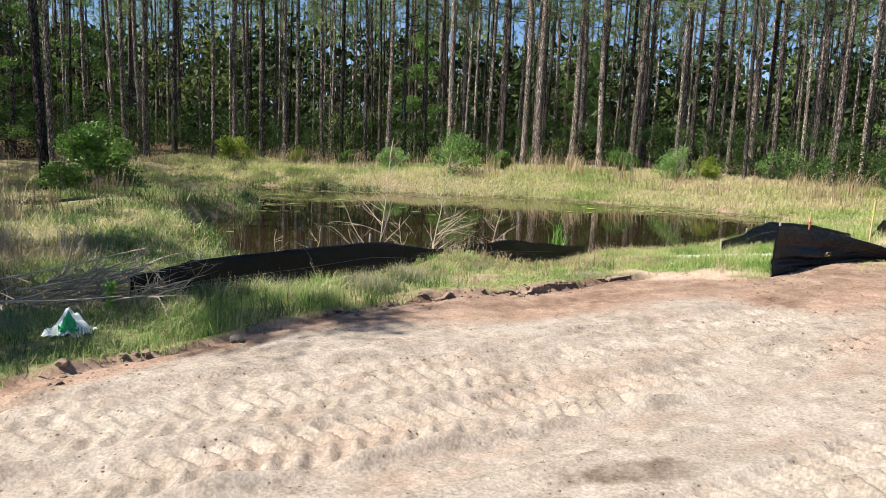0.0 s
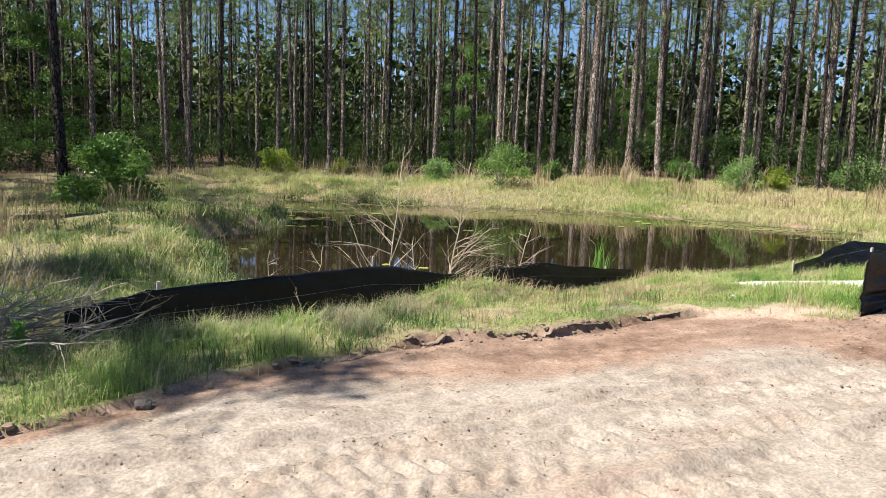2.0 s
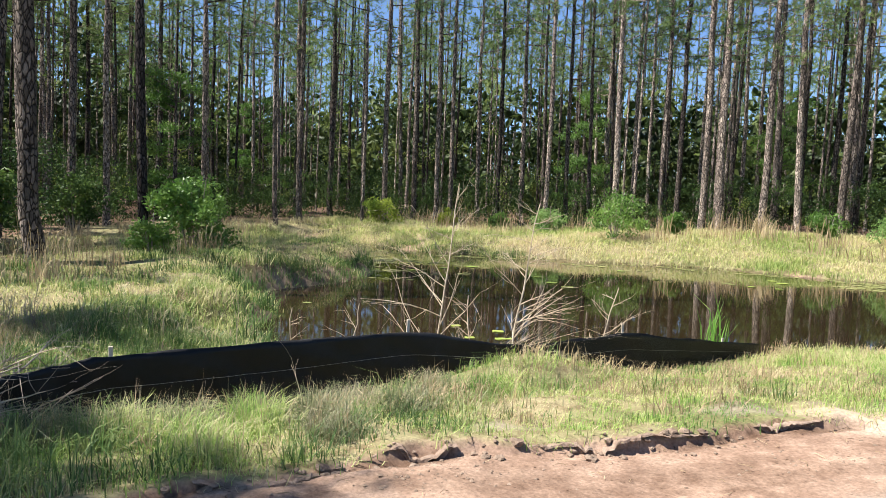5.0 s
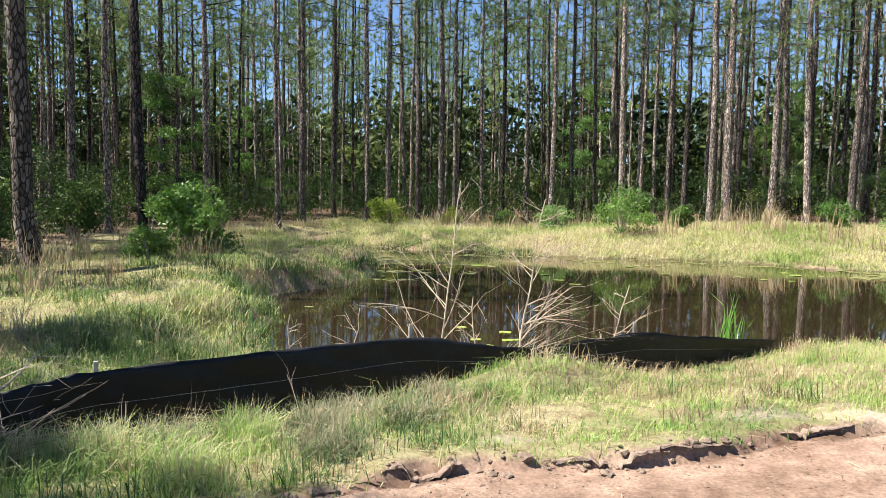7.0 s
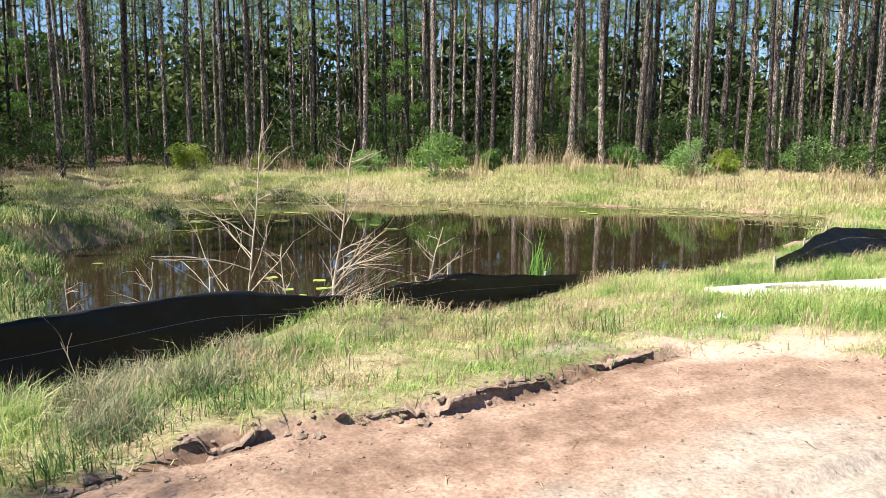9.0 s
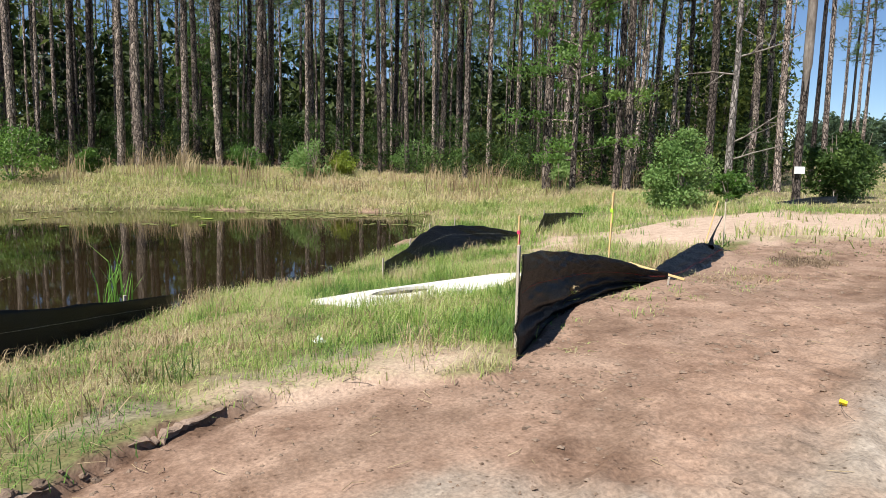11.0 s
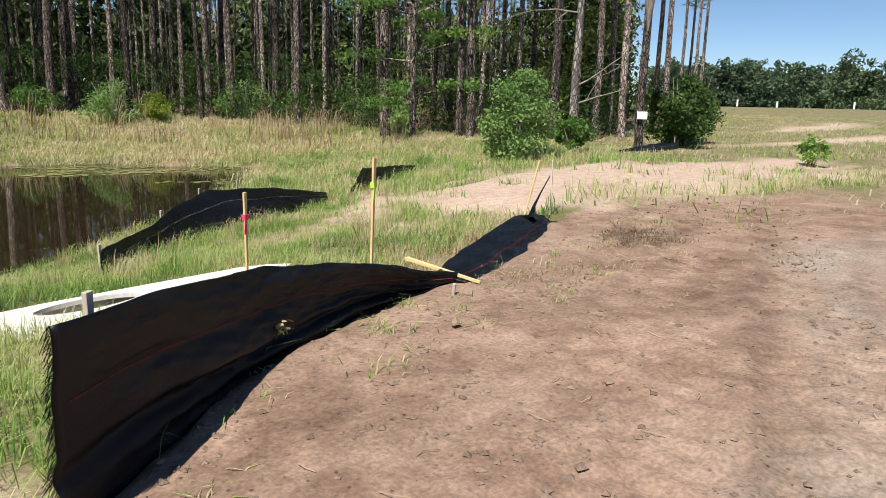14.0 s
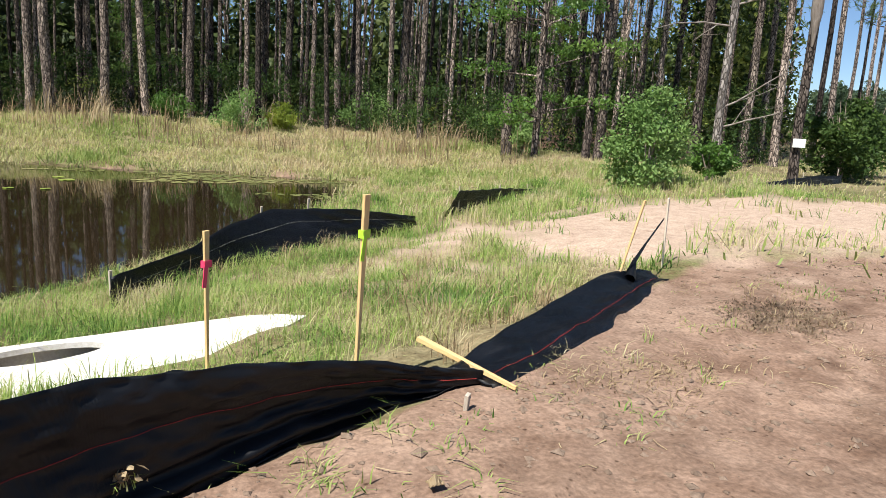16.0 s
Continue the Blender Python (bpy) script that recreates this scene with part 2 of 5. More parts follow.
# dark ramp carries the shade at the back of the wood
M_DEEP_SHADE = leafy("shaded_wood_leaf", ((0.012, 0.024, 0.008), (0.035, 0.06, 0.017), (0.14, 0.18, 0.05)), 0.15, 0.35)
M_HAZE = leafy("distant_leaf", ((0.035, 0.06, 0.032), (0.055, 0.09, 0.045), (0.095, 0.14, 0.06)), 0.05, 0.2)
M_TUSS = leafy("feathery_grass", ((0.07, 0.10, 0.04), (0.14, 0.17, 0.08), (0.24, 0.24, 0.14), (0.38, 0.33, 0.23)), 1.4, 0.25)
M_GRASS_TALL = leafy("uncut_grass", ((0.05, 0.105, 0.03), (0.12, 0.20, 0.055), (0.23, 0.28, 0.10), (0.40, 0.37, 0.22)), 1.1, 0.3)
# dark ramp stands for the shaded sides and gaps of the hummocks
M_SEDGE_SHADE = leafy("shade_dark_sedge", ((0.045, 0.09, 0.026), (0.09, 0.16, 0.042), (0.17, 0.25, 0.07)), 0.7, 0.3)
# weed colour that also stands for the bank mirrored in the water
M_WEED_REFLECTION = leafy("weed_and_reflection", ((0.16, 0.19, 0.06), (0.25, 0.26, 0.09), (0.33, 0.31, 0.13)), 0.5, 0.15)
M_CRUST = surface("crust_soil", (0.27, 0.20, 0.155), (0.17, 0.12, 0.09), 6.0, 0.95, 60.0, 0.7, 0.012, local=False, spec=0.1)
M_PAD = leafy("lily_pad", ((0.18, 0.26, 0.05), (0.28, 0.35, 0.07), (0.36, 0.38, 0.10)), 0.9, 0.2)


def vary(m, low, high, island=False):
    """Each thing, or each separate piece, darker or lighter than the next: painted sun and shade."""
    nt = m.node_tree
    p = nt.nodes["Principled BSDF"]
    src = p.inputs["Base Color"].links[0].from_socket
    if island:
        r = nt.nodes.new("ShaderNodeNewGeometry").outputs["Random Per Island"]
    else:
        r = nt.nodes.new("ShaderNodeObjectInfo").outputs["Random"]
    tone = ramp(nt, r, 0.0, 1.0, (low, low, low * 1.03, 1), (high, high, high * 0.97, 1))
    nt.links.new(mixed(nt, 1.0, src, tone, "MULTIPLY"), p.inputs["Base Color"])


# random tone puts sunlit and canopy-shaded trunks into the bark colour
vary(M_BARK, 0.22, 1.3)
vary(M_BARK_FAR, 0.15, 1.25, True)


def plain(name, colour, rough=0.6, spec=0.4):
    return surface(name, colour, tuple(c * 0.82 for c in colour), 4.0, rough, 70.0, 0.1, 0.002, spec=spec)


M_PINK = plain("pink_tape", (0.9, 0.06, 0.16), 0.5)
M_LIME = plain("lime_tape", (0.45, 0.75, 0.05), 0.5)
M_WHITE = plain("white_paint", (0.78, 0.78, 0.76), 0.6)
M_BAG = plain("white_plastic", (0.74, 0.78, 0.74), 0.4)
M_GREEN = plain("green_plastic", (0.02, 0.36, 0.12), 0.4)
M_YELLOW = plain("yellow_plastic", (0.78, 0.62, 0.02), 0.5)
M_WIRE = plain("dark_wire", (0.05, 0.06, 0.05), 0.5)
M_RED = plain("red_thread", (0.34, 0.035, 0.03), 0.8)
M_GREYTHREAD = plain("pale_thread", (0.30, 0.30, 0.28), 0.7)

# ---- mesh helpers ----


def np_mesh(name, verts, faces, mats, smooth=False, which=None):
    """A mesh from numpy arrays; all faces have the same number of corners."""
    verts, faces = np.asarray(verts, np.float32), np.asarray(faces, np.int32)
    me = bpy.data.meshes.new(name)
    n, k = faces.shape
    me.vertices.add(len(verts))
    me.vertices.foreach_set("co", verts.ravel())
    me.loops.add(n * k)
    me.loops.foreach_set("vertex_index", faces.ravel())
    me.polygons.add(n)
    me.polygons.foreach_set("loop_start", np.arange(0, n * k, k, dtype=np.int32))
    me.polygons.foreach_set("loop_total", np.full(n, k, np.int32))
    me.polygons.foreach_set("use_smooth", np.full(n, smooth))
    for m in mats if isinstance(mats, (list, tuple)) else (mats,):
        me.materials.append(m)
    if which is not None:
        me.polygons.foreach_set("material_index", np.asarray(which, np.int32))
    me.update(calc_edges=True)
    return me


def part(name, data, parent, material=None, label="", at=None):
    """Links a mesh, or a bmesh, as one object under a thing or under a part."""
    if isinstance(data, bmesh.types.BMesh):
        me = bpy.data.meshes.new(name)
        data.to_mesh(me)
        data.free()
        data = me
    if material is not None:
        data.materials.clear()
        data.materials.append(material)
    ob = new(name, data)
    ob.parent = parent
    if at is not None:
        ob.matrix_basis = at
    return tagged(ob, label=label)


def thing(name, x, y, z, label, category, group="", kind="", turn=0.0):
    ob = new(name)
    ob.empty_display_size = 0.2
    ob.matrix_basis = pose(x, y, z, 0, 0, turn)
    return tagged(ob, label, category, group, kind)


def join(pieces):
    """One pair of arrays from several (verts, faces)."""
    vs, fs, base = [], [], 0
    for v, f in pieces:
        vs.append(v)
        fs.append(f + base)
        base += len(v)
    return np.concatenate(vs), np.concatenate(fs)


def fade(x, a, b):
    t = np.clip((x - a) / (b - a), 0, 1)
    return t * t * (3 - 2 * t)


LATTICE = np.random.default_rng(5).random((64, 64))


def lumps(x, y, size, seed=0):
    """Smooth value noise, -1 to 1, with features of that size."""
    px, py = np.asarray(x) / size + 17.3 * seed, np.asarray(y) / size + 9.1 * seed
    ix, iy = np.floor(px).astype(int), np.floor(py).astype(int)
    fx, fy = px - ix, py - iy
    fx, fy = fx * fx * (3 - 2 * fx), fy * fy * (3 - 2 * fy)
    g = lambda a, b: LATTICE[a % 64, b % 64]
    low = g(ix, iy) * (1 - fx) + g(ix + 1, iy) * fx
    high = g(ix, iy + 1) * (1 - fx) + g(ix + 1, iy + 1) * fx
    return 2 * (low * (1 - fy) + high * fy) - 1


# ---- lie of the land ----
WATER = -0.5
SHORE = np.array(((-2.0, 10.35), (-0.6, 11.15), (0.8, 12.1), (1.9, 13.1), (2.7, 13.9), (3.6, 14.6), (5.7, 15.8), (6.9, 17.3),
                  (9.2, 20.3), (11.2, 22.9), (12.3, 24.9), (11.0, 26.3), (8.6, 27.6), (6.0, 28.6), (4.2, 29.7), (-1.0, 29.3), (-4.9, 29.9), (-8.0, 30.7),
                  (-10.7, 31.6), (-13.3, 34.3), (-13.0, 32.2), (-11.0, 29.0), (-8.4, 26.0), (-6.3, 23.6), (-5.3, 20.6),
                  (-5.5, 18.4), (-6.2, 16.2), (-4.9, 14.6), (-3.9, 12.7), (-2.9, 11.2)))
EDGE_X = np.array((-40, -14, -6, -2.45, -1.4, -0.95, -0.56, -0.14, 0.34, 0.56, 0.91, 1.29, 1.66, 2.08, 2.6, 3.2, 3.9, 4.15, 5.06, 5.9, 7.0, 8.4, 9.8, 12.0, 16.0, 22.0, 60.0))
EDGE_Y = np.array((-22, -4.5, 1.6, 4.8, 6.15, 6.62, 6.95, 7.36, 7.66, 7.79, 7.90, 8.09, 8.32, 8.62, 8.92, 8.78, 8.4, 8.66, 9.52, 9.88, 10.2, 10.9, 11.7, 11.6, 11.0, 10.0, 6.0))
TURN = radians(28)


def shore_distance(x, y):
    """Metres from the shoreline, positive on land."""
    best = np.full(x.shape, 1e9)
    inside = np.zeros(x.shape, bool)
    for (ax, ay), (bx, by) in zip(SHORE, np.roll(SHORE, -1, 0)):
        dx, dy = bx - ax, by - ay
        t = np.clip(((x - ax) * dx + (y - ay) * dy) / (dx * dx + dy * dy), 0, 1)
        best = np.minimum(best, np.hypot(x - ax - t * dx, y - ay - t * dy))
        hit = ((ay > y) != (by > y)) & (x < dx * (y - ay) / (dy if abs(dy) > 1e-9 else 1e-9) + ax)
        inside ^= hit
    return np.where(inside, -best, best) + 0.18 * lumps(x, y, 0.9, 3)


def road_depth(x, y):
    """Metres inside the bare track, positive on it."""
    return (np.interp(x, EDGE_X, EDGE_Y) - y) * 0.85 + (0.04 + 0.06 * fade(x, 2.5, 4)) * lumps(x, y, 0.5, 7) + 0.035 * lumps(x, y, 0.17, 8)


def road_level(x, y):
    return 0.26 * fade(x, 0.5, 6.5) - 0.16 * fade(x, 11, 24) - 0.05 * fade(-x, 0, 3)


def ditch_distance(x, y):
    """Metres from the ditch along the near silt fence."""
    best = np.full(np.shape(x), 9.0)
    for ax, ay, bx, by in ((-4.6, 6.9, -2.8, 8.05), (-2.8, 8.05, -0.95, 10.05)):
        dx, dy = bx - ax, by - ay
        k = np.clip(((x - ax) * dx + (y - ay) * dy) / (dx * dx + dy * dy), 0, 1)
        best = np.minimum(best, np.hypot(x - ax - k * dx, y - ay - k * dy))
    return best


def ground_level(x, y):
    x, y = np.asarray(x, float), np.asarray(y, float)
    s, d = shore_distance(x, y), road_depth(x, y)
    base = road_level(x, y) + 0.04 * fade(-x, 5.0, 9.0) * fade(y, 9, 12) + 0.22 * fade(y, 27, 38)
    base = base + 1.3 * fade(np.hypot(x - 10, y - 10), 25, 160)
    reach = 3.3 + 3.2 * fade(x, 2.0, 5.5) - 1.8 * fade(-x, 3.8, 5) + 1.5 * fade(y, 22, 28)
    reach = reach + 3.2 * fade(x, 6.5, 9.5) * fade(y, 14.5, 17.0) * (1 - fade(x, 15, 19))
    t = np.clip((s + 0.3) / (reach + 0.3), 0, 1)
    land = WATER + 0.09 * fade(s, 0.0, 0.25) + (base - WATER - 0.07) * t * t * (3 - 2 * t)
    tuss = 0.05 * lumps(x, y, 0.7, 1) + 0.03 * lumps(x, y, 0.3, 2)
    left = fade(-x, 3.5, 5.5) * fade(y, 9.5, 12) * fade(40 - y, 5, 12)
    hump = np.sqrt(np.abs(lumps(x, y, 1.5, 4))) - 0.45
    land = land + tuss * fade(s, 0.0, 0.8) + left * 0.34 * hump * fade(s, 0.0, 0.5) * (1 + 0.25 * fade(y, 12, 16))
    land = land + left * (0.06 + 0.14 * fade(lumps(x, y, 0.8, 29), -0.3, 0.7)) * fade(s, 0.02, 0.30) * (1 - fade(s, 0.6, 2.4))
    land = land + 0.34 * np.exp(-(((x - 0.25) * 0.82 + (y - 10.15) * 0.57) / 0.8) ** 2 - ((-(x - 0.25) * 0.57 + (y - 10.15) * 0.82) / 0.42) ** 2)
    land = land - 0.40 * np.exp(-(ditch_distance(x, y) / 0.72) ** 2) * fade(-x, 0.2, 2.0)
    land = land - 0.16 * np.exp(-((x + 3.0) / 0.75) ** 2 - ((y - 7.45) / 0.55) ** 2)
    land = land - 0.12 * fade(1.0 - np.hypot((x - 5.25) / 1.2, (y - 11.93) / 0.5), 0, 0.3)
    land = land - 0.5 * fade(1.0 - np.hypot((x - 4.95) / 0.62, (y - 12.07) / 0.42), 0, 0.35)
    bed = WATER + np.maximum(s * 0.55, -0.9)
    land = np.where(s > 0, land, bed)
    # the bare track: ruts, tyre marks and footprints
    u, v = x * math.cos(TURN) + y * math.sin(TURN), -x * math.sin(TURN) + y * math.cos(TURN)
    v = v + 0.10 * lumps(u, v * 0, 4.0, 5)
    flat = 1 - 0.85 * fade(0.24 - np.abs(v - 3.07), 0, 0.08)
    track = road_level(x, y) + flat * 0.022 * lumps(x, y, 1.1, 6) + flat * (0.007 * lumps(u * 0.5, v, 0.16, 9) + 0.010 * lumps(u * 0.7, v, 0.085, 10)) * (0.6 + 0.6 * fade(lumps(x, y, 1.2, 20), -0.2, 0.5))
    for centre, half, deep, tread in ((3.58, 0.23, 0.03, 0.030), (4.25, 0.21, 0.025, 0.022), (4.9, 0.06, 0.04, 0.0), (2.05, 0.22, 0.03, 0.026),
                                      (3.05, 0.17, 0.03, 0.0), (0.9, 0.22, 0.025, 0.026), (4.62, 0.12, 0.015, 0.016)):
        w = fade(half + 0.06 - np.abs(v - centre), 0, 0.08)
        beat = np.sin(2 * np.pi * (u + 0.45 * np.abs(v - centre) + 0.095 * (v > centre) + 0.03 * lumps(u, v, 0.3, 26)) / 0.155)
        chev = 3.2 * (beat - 0.15) * fade(np.abs(v - centre), 0.015, 0.06)
        track = track - w * deep * (1 - 0.6 * fade(x, 2.5, 4.5)) + w * 0.9 * tread * (1 - 0.7 * fade(x, 2.8, 4.5)) * np.clip(chev, -1, 1) * fade(lumps(u * 0.7, v, 0.45, 11) + 0.4 * lumps(x, y, 0.15, 27), -0.9, 0.1)
        track = track + 0.03 * (1 - 0.75 * fade(x, 2.0, 4.0)) * fade(0.09 - np.abs(np.abs(v - centre) - half - 0.09), 0, 0.08) * (0.5 + lumps(u, v, 0.25, 12))
    on = fade(d, -0.045, 0.015)
    near_edge = 1 - fade(x, 3.3, 3.9)
    track = track - 0.03 * fade(lumps(x, y, 0.45, 21), -0.3, 0.8) * np.exp(-((d - 0.03) / 0.06) ** 2) * near_edge
    lip = (0.026 + 0.018 * lumps(x, y, 0.3, 17)) * fade(d, -0.4, -0.06) * (1 - on) * (1 - fade(x, 3.0, 4.0))
    return (land + lip) * (1 - on) + track * on


def graded(fine_a, fine_b, step, lo, hi, growth=1.12):
    core = list(np.arange(fine_a, fine_b + 1e-6, step))
    for sign, end in ((1, hi), (-1, lo)):
        w, at_ = step, core[-1] if sign > 0 else core[0]
        ext = []
        while (at_ < end) if sign > 0 else (at_ > end):
            w = min(w * growth, 60.0)
            at_ += sign * w
            ext.append(at_)
        core = core + ext if sign > 0 else ext[::-1] + core
    return np.array(core)


gx, gy = graded(-3.6, 8.4, 0.032, -1500, 1500), graded(1.4, 11.2, 0.032, -1500, 1500)
GX, GY = np.meshgrid(gx, gy)
GZ = ground_level(GX, GY)
nx, ny = len(gx), len(gy)
idx = np.arange(nx * ny).reshape(ny, nx)
quads = np.stack([idx[:-1, :-1], idx[:-1, 1:], idx[1:, 1:], idx[1:, :-1]], -1).reshape(-1, 4)
ground_mesh = np_mesh("ground", np.stack([GX, GY, GZ], -1).reshape(-1, 3), quads, M_SOIL, smooth=True)


# outline of the pine wood
WOOD = np.array(((-11.0, 13.0), (-13.0, 17.5), (-17.0, 24.0), (-20.0, 31.0), (-15.0, 38.0), (0.0, 41.0), (9.0, 41.0), (14.5, 37.0), (19.0, 29.0), (24.5, 25.0), (28.5, 25.2),
                 (45.0, 36.5), (80.0, 60.0), (90.0, 115.0), (-100.0, 115.0), (-100.0, 4.0), (-30.0, 9.0)))


def in_wood(x, y):
    inside = np.zeros(np.shape(x), bool)
    for (ax, ay), (bx, by) in zip(WOOD, np.roll(WOOD, -1, 0)):
        inside ^= ((ay > y) != (by > y)) & (x < (bx - ax) * (y - ay) / (by - ay if abs(by - ay) > 1e-9 else 1e-9) + ax)
    return inside


def wood_share(x, y):
    return np.mean([in_wood(x + a, y + b) for a, b in ((0, 0), (1.2, 0), (-1.2, 0), (0, 1.2), (0, -1.2))], 0)


def in_patch(x, y, cx, cy, rx, ry, turn=0.0):
    c, s = math.cos(radians(turn)), math.sin(radians(turn))
    a, b = ((x - cx) * c + (y - cy) * s) / rx, (-(x - cx) * s + (y - cy) * c) / ry
    return 1 - fade(np.sqrt(a * a + b * b) + 0.30 * lumps(x, y, 0.6, 13) + 0.2 * lumps(x, y, 0.2, 16), 0.45, 1.3)


def bare_weights(x, y):
    """How far the ground is bare brown soil, pale sand, dark with damp and painted shadow."""
    s, d = shore_distance(x, y), road_depth(x, y)
    east = fade(x, 3.0, 6.0)
    brown = fade(d, -0.09, 0.01)
    bare = np.maximum.reduce([in_patch(x, y, 3.0, 9.35, 0.9, 0.35, 10), in_patch(x, y, 0.35, 8.15, 0.45, 0.22, 30), in_patch(x, y, 7.6, 11.8, 0.5, 0.35),
                              in_patch(x, y, 1.9, 8.9, 0.6, 0.25, 20)])
    west = fade(x, -1.2, 0.8)
    pale = fade(d, 0.12 + 0.63 * west + 0.75 * east, 0.6 + 0.75 * west + 1.0 * east) * (0.80 - 0.22 * east + 0.25 * lumps(x, y, 0.9, 15)) * (1 - 0.4 * in_patch(x, y, 4.6, 5.6, 2.2, 1.1, 28))
    u, v = x * math.cos(TURN) + y * math.sin(TURN), -x * math.sin(TURN) + y * math.cos(TURN)
    pale = pale * (1.1 + 0.30 * lumps(u * 0.16, v, 0.22, 18) + 0.20 * lumps(u * 0.3, v, 0.1, 19))
    pale = np.maximum(pale, bare * 0.48)
    sand = np.maximum.reduce([in_patch(x, y, 14.0, 14.4, 6.2, 2.8, 4), in_patch(x, y, 10.2, 13.4, 1.8, 1.0, 35), 0.8 * in_patch(x, y, 13.0, 12.4, 4.2, 1.0, 0), 0.75 * in_patch(x, y, 18.0, 12.6, 4.0, 1.2, 0), 0.62 * in_patch(x, y, 3.1, 9.05, 1.0, 0.4, 0), in_patch(x, y, 19.5, 14.6, 4.5, 1.6, 0), in_patch(x, y, 40, 20, 14, 1.2, 3), in_patch(x, y, 55, 28, 16, 1.5, 8)])
    sand = sand * (1.0 + 0.22 * lumps(x, y, 0.7, 75) + 0.12 * lumps(x, y, 0.22, 76))
    far = fade(x, 12.5, 16)
    brown = brown * (1 - 0.62 * far * (1 - fade(d, 1.5, 4)))
    brown = np.maximum(brown, 0.8 * fade(0.35 - np.abs(s - 0.12), 0, 0.3))
    # damp patches; the last, at (-1.6, 5.6), is a painted cast shadow
    wet_shade = np.maximum.reduce([0.75 * in_patch(x, y, 1.05, 3.45, 0.38, 0.13, 10), 0.7 * in_patch(x, y, 0.8, 3.7, 0.1, 0.06), 0.35 * in_patch(x, y, 6.9, 9.3, 0.8, 0.35, 20),
                             0.5 * in_patch(x, y, 8.2, 9.0, 1.1, 0.35, 30), 0.6 * in_patch(x, y, -1.6, 5.6, 0.5, 0.2, 40)])
    # a broken darker band along the cut edge
    wet_shade = np.maximum(wet_shade, 0.8 * fade(0.11 - np.abs(d - 0.03), 0, 0.1) * fade(lumps(x, y, 0.5, 24), -0.5, 0.3) * fade(4.2 - x, 0, 1))
    damp = 0.5 * fade(lumps(u * 0.14, v, 0.30, 22) + 0.5 * lumps(x, y, 0.45, 23), 0.15, 0.7) * fade(d, 0.05, 0.4) * (1 - 0.75 * pale)
    wet_shade = np.maximum(wet_shade, damp)
    # floor of the wood: brown litter, darkened through the same mask
    litter = fade(x * 0 + wood_share(x, y), 0.3, 0.9)
    brown, wet_shade = np.maximum(brown, litter), np.maximum(wet_shade, 0.9 * litter)
    return np.clip(brown, 0, 1), np.clip(np.maximum(pale, sand), 0, 1), np.clip(wet_shade, 0, 1), np.clip(sand, 0, 1)


zb, zp, zw, zs = bare_weights(GX, GY)
zone = ground_mesh.attributes.new("zone", "FLOAT_COLOR", "POINT")
zone.data.foreach_set("color", np.stack([zb, np.where(zs > 0.5 * zp, 0, zp), zw, zs], -1).astype(np.float32).ravel())
tagged(new("ground", ground_mesh), "bare sandy track with grassy pond banks and a field", "ground", kind="structure")

wx, wy = np.linspace(-15, 14, 30), np.linspace(9, 36, 28)
WX, WY = np.meshgrid(wx, wy)
widx = np.arange(WX.size).reshape(WX.shape)
wq = np.stack([widx[:-1, :-1], widx[:-1, 1:], widx[1:, 1:], widx[1:, :-1]], -1).reshape(-1, 4)
wmid = np.stack([WX, WY], -1).reshape(-1, 2)[wq].mean(1)
wq = wq[shore_distance(wmid[:, 0], wmid[:, 1]) < 2.0]
water_mesh = np_mesh("water", np.stack([WX, WY, np.full_like(WX, WATER)], -1).reshape(-1, 3), wq, M_WATER, smooth=True)
tagged(new("water", water_mesh), "still tea-brown pond water reflecting the pines", "water", kind="structure")


def level(x, y):
    return float(ground_level(np.array([x]), np.array([y]))[0])

# ---- plants ----


def unit(v):
    return v / np.maximum(np.linalg.norm(v, axis=-1, keepdims=True), 1e-9)


def tube(points, radii, sides=6):
    """A tapered tube along points."""
    p, r = np.asarray(points, float), np.asarray(radii, float)
    d = unit(np.gradient(p, axis=0))
    ref = np.where(np.abs(d[:, 2:3]) > 0.9, np.array([[1.0, 0, 0]]), np.array([[0, 0, 1.0]]))
    a = unit(np.cross(d, ref))
    b = np.cross(d, a)
    ang = np.linspace(0, 2 * np.pi, sides, endpoint=False)
    ring = p[:, None] + r[:, None, None] * (np.cos(ang)[None, :, None] * a[:, None] + np.sin(ang)[None, :, None] * b[:, None])
    n = len(p)
    i = np.arange((n - 1) * sides).reshape(n - 1, sides)
    j = np.roll(i, -1, 1)
    return ring.reshape(-1, 3), np.stack([i, j, j + sides, i + sides], -1).reshape(-1, 4)


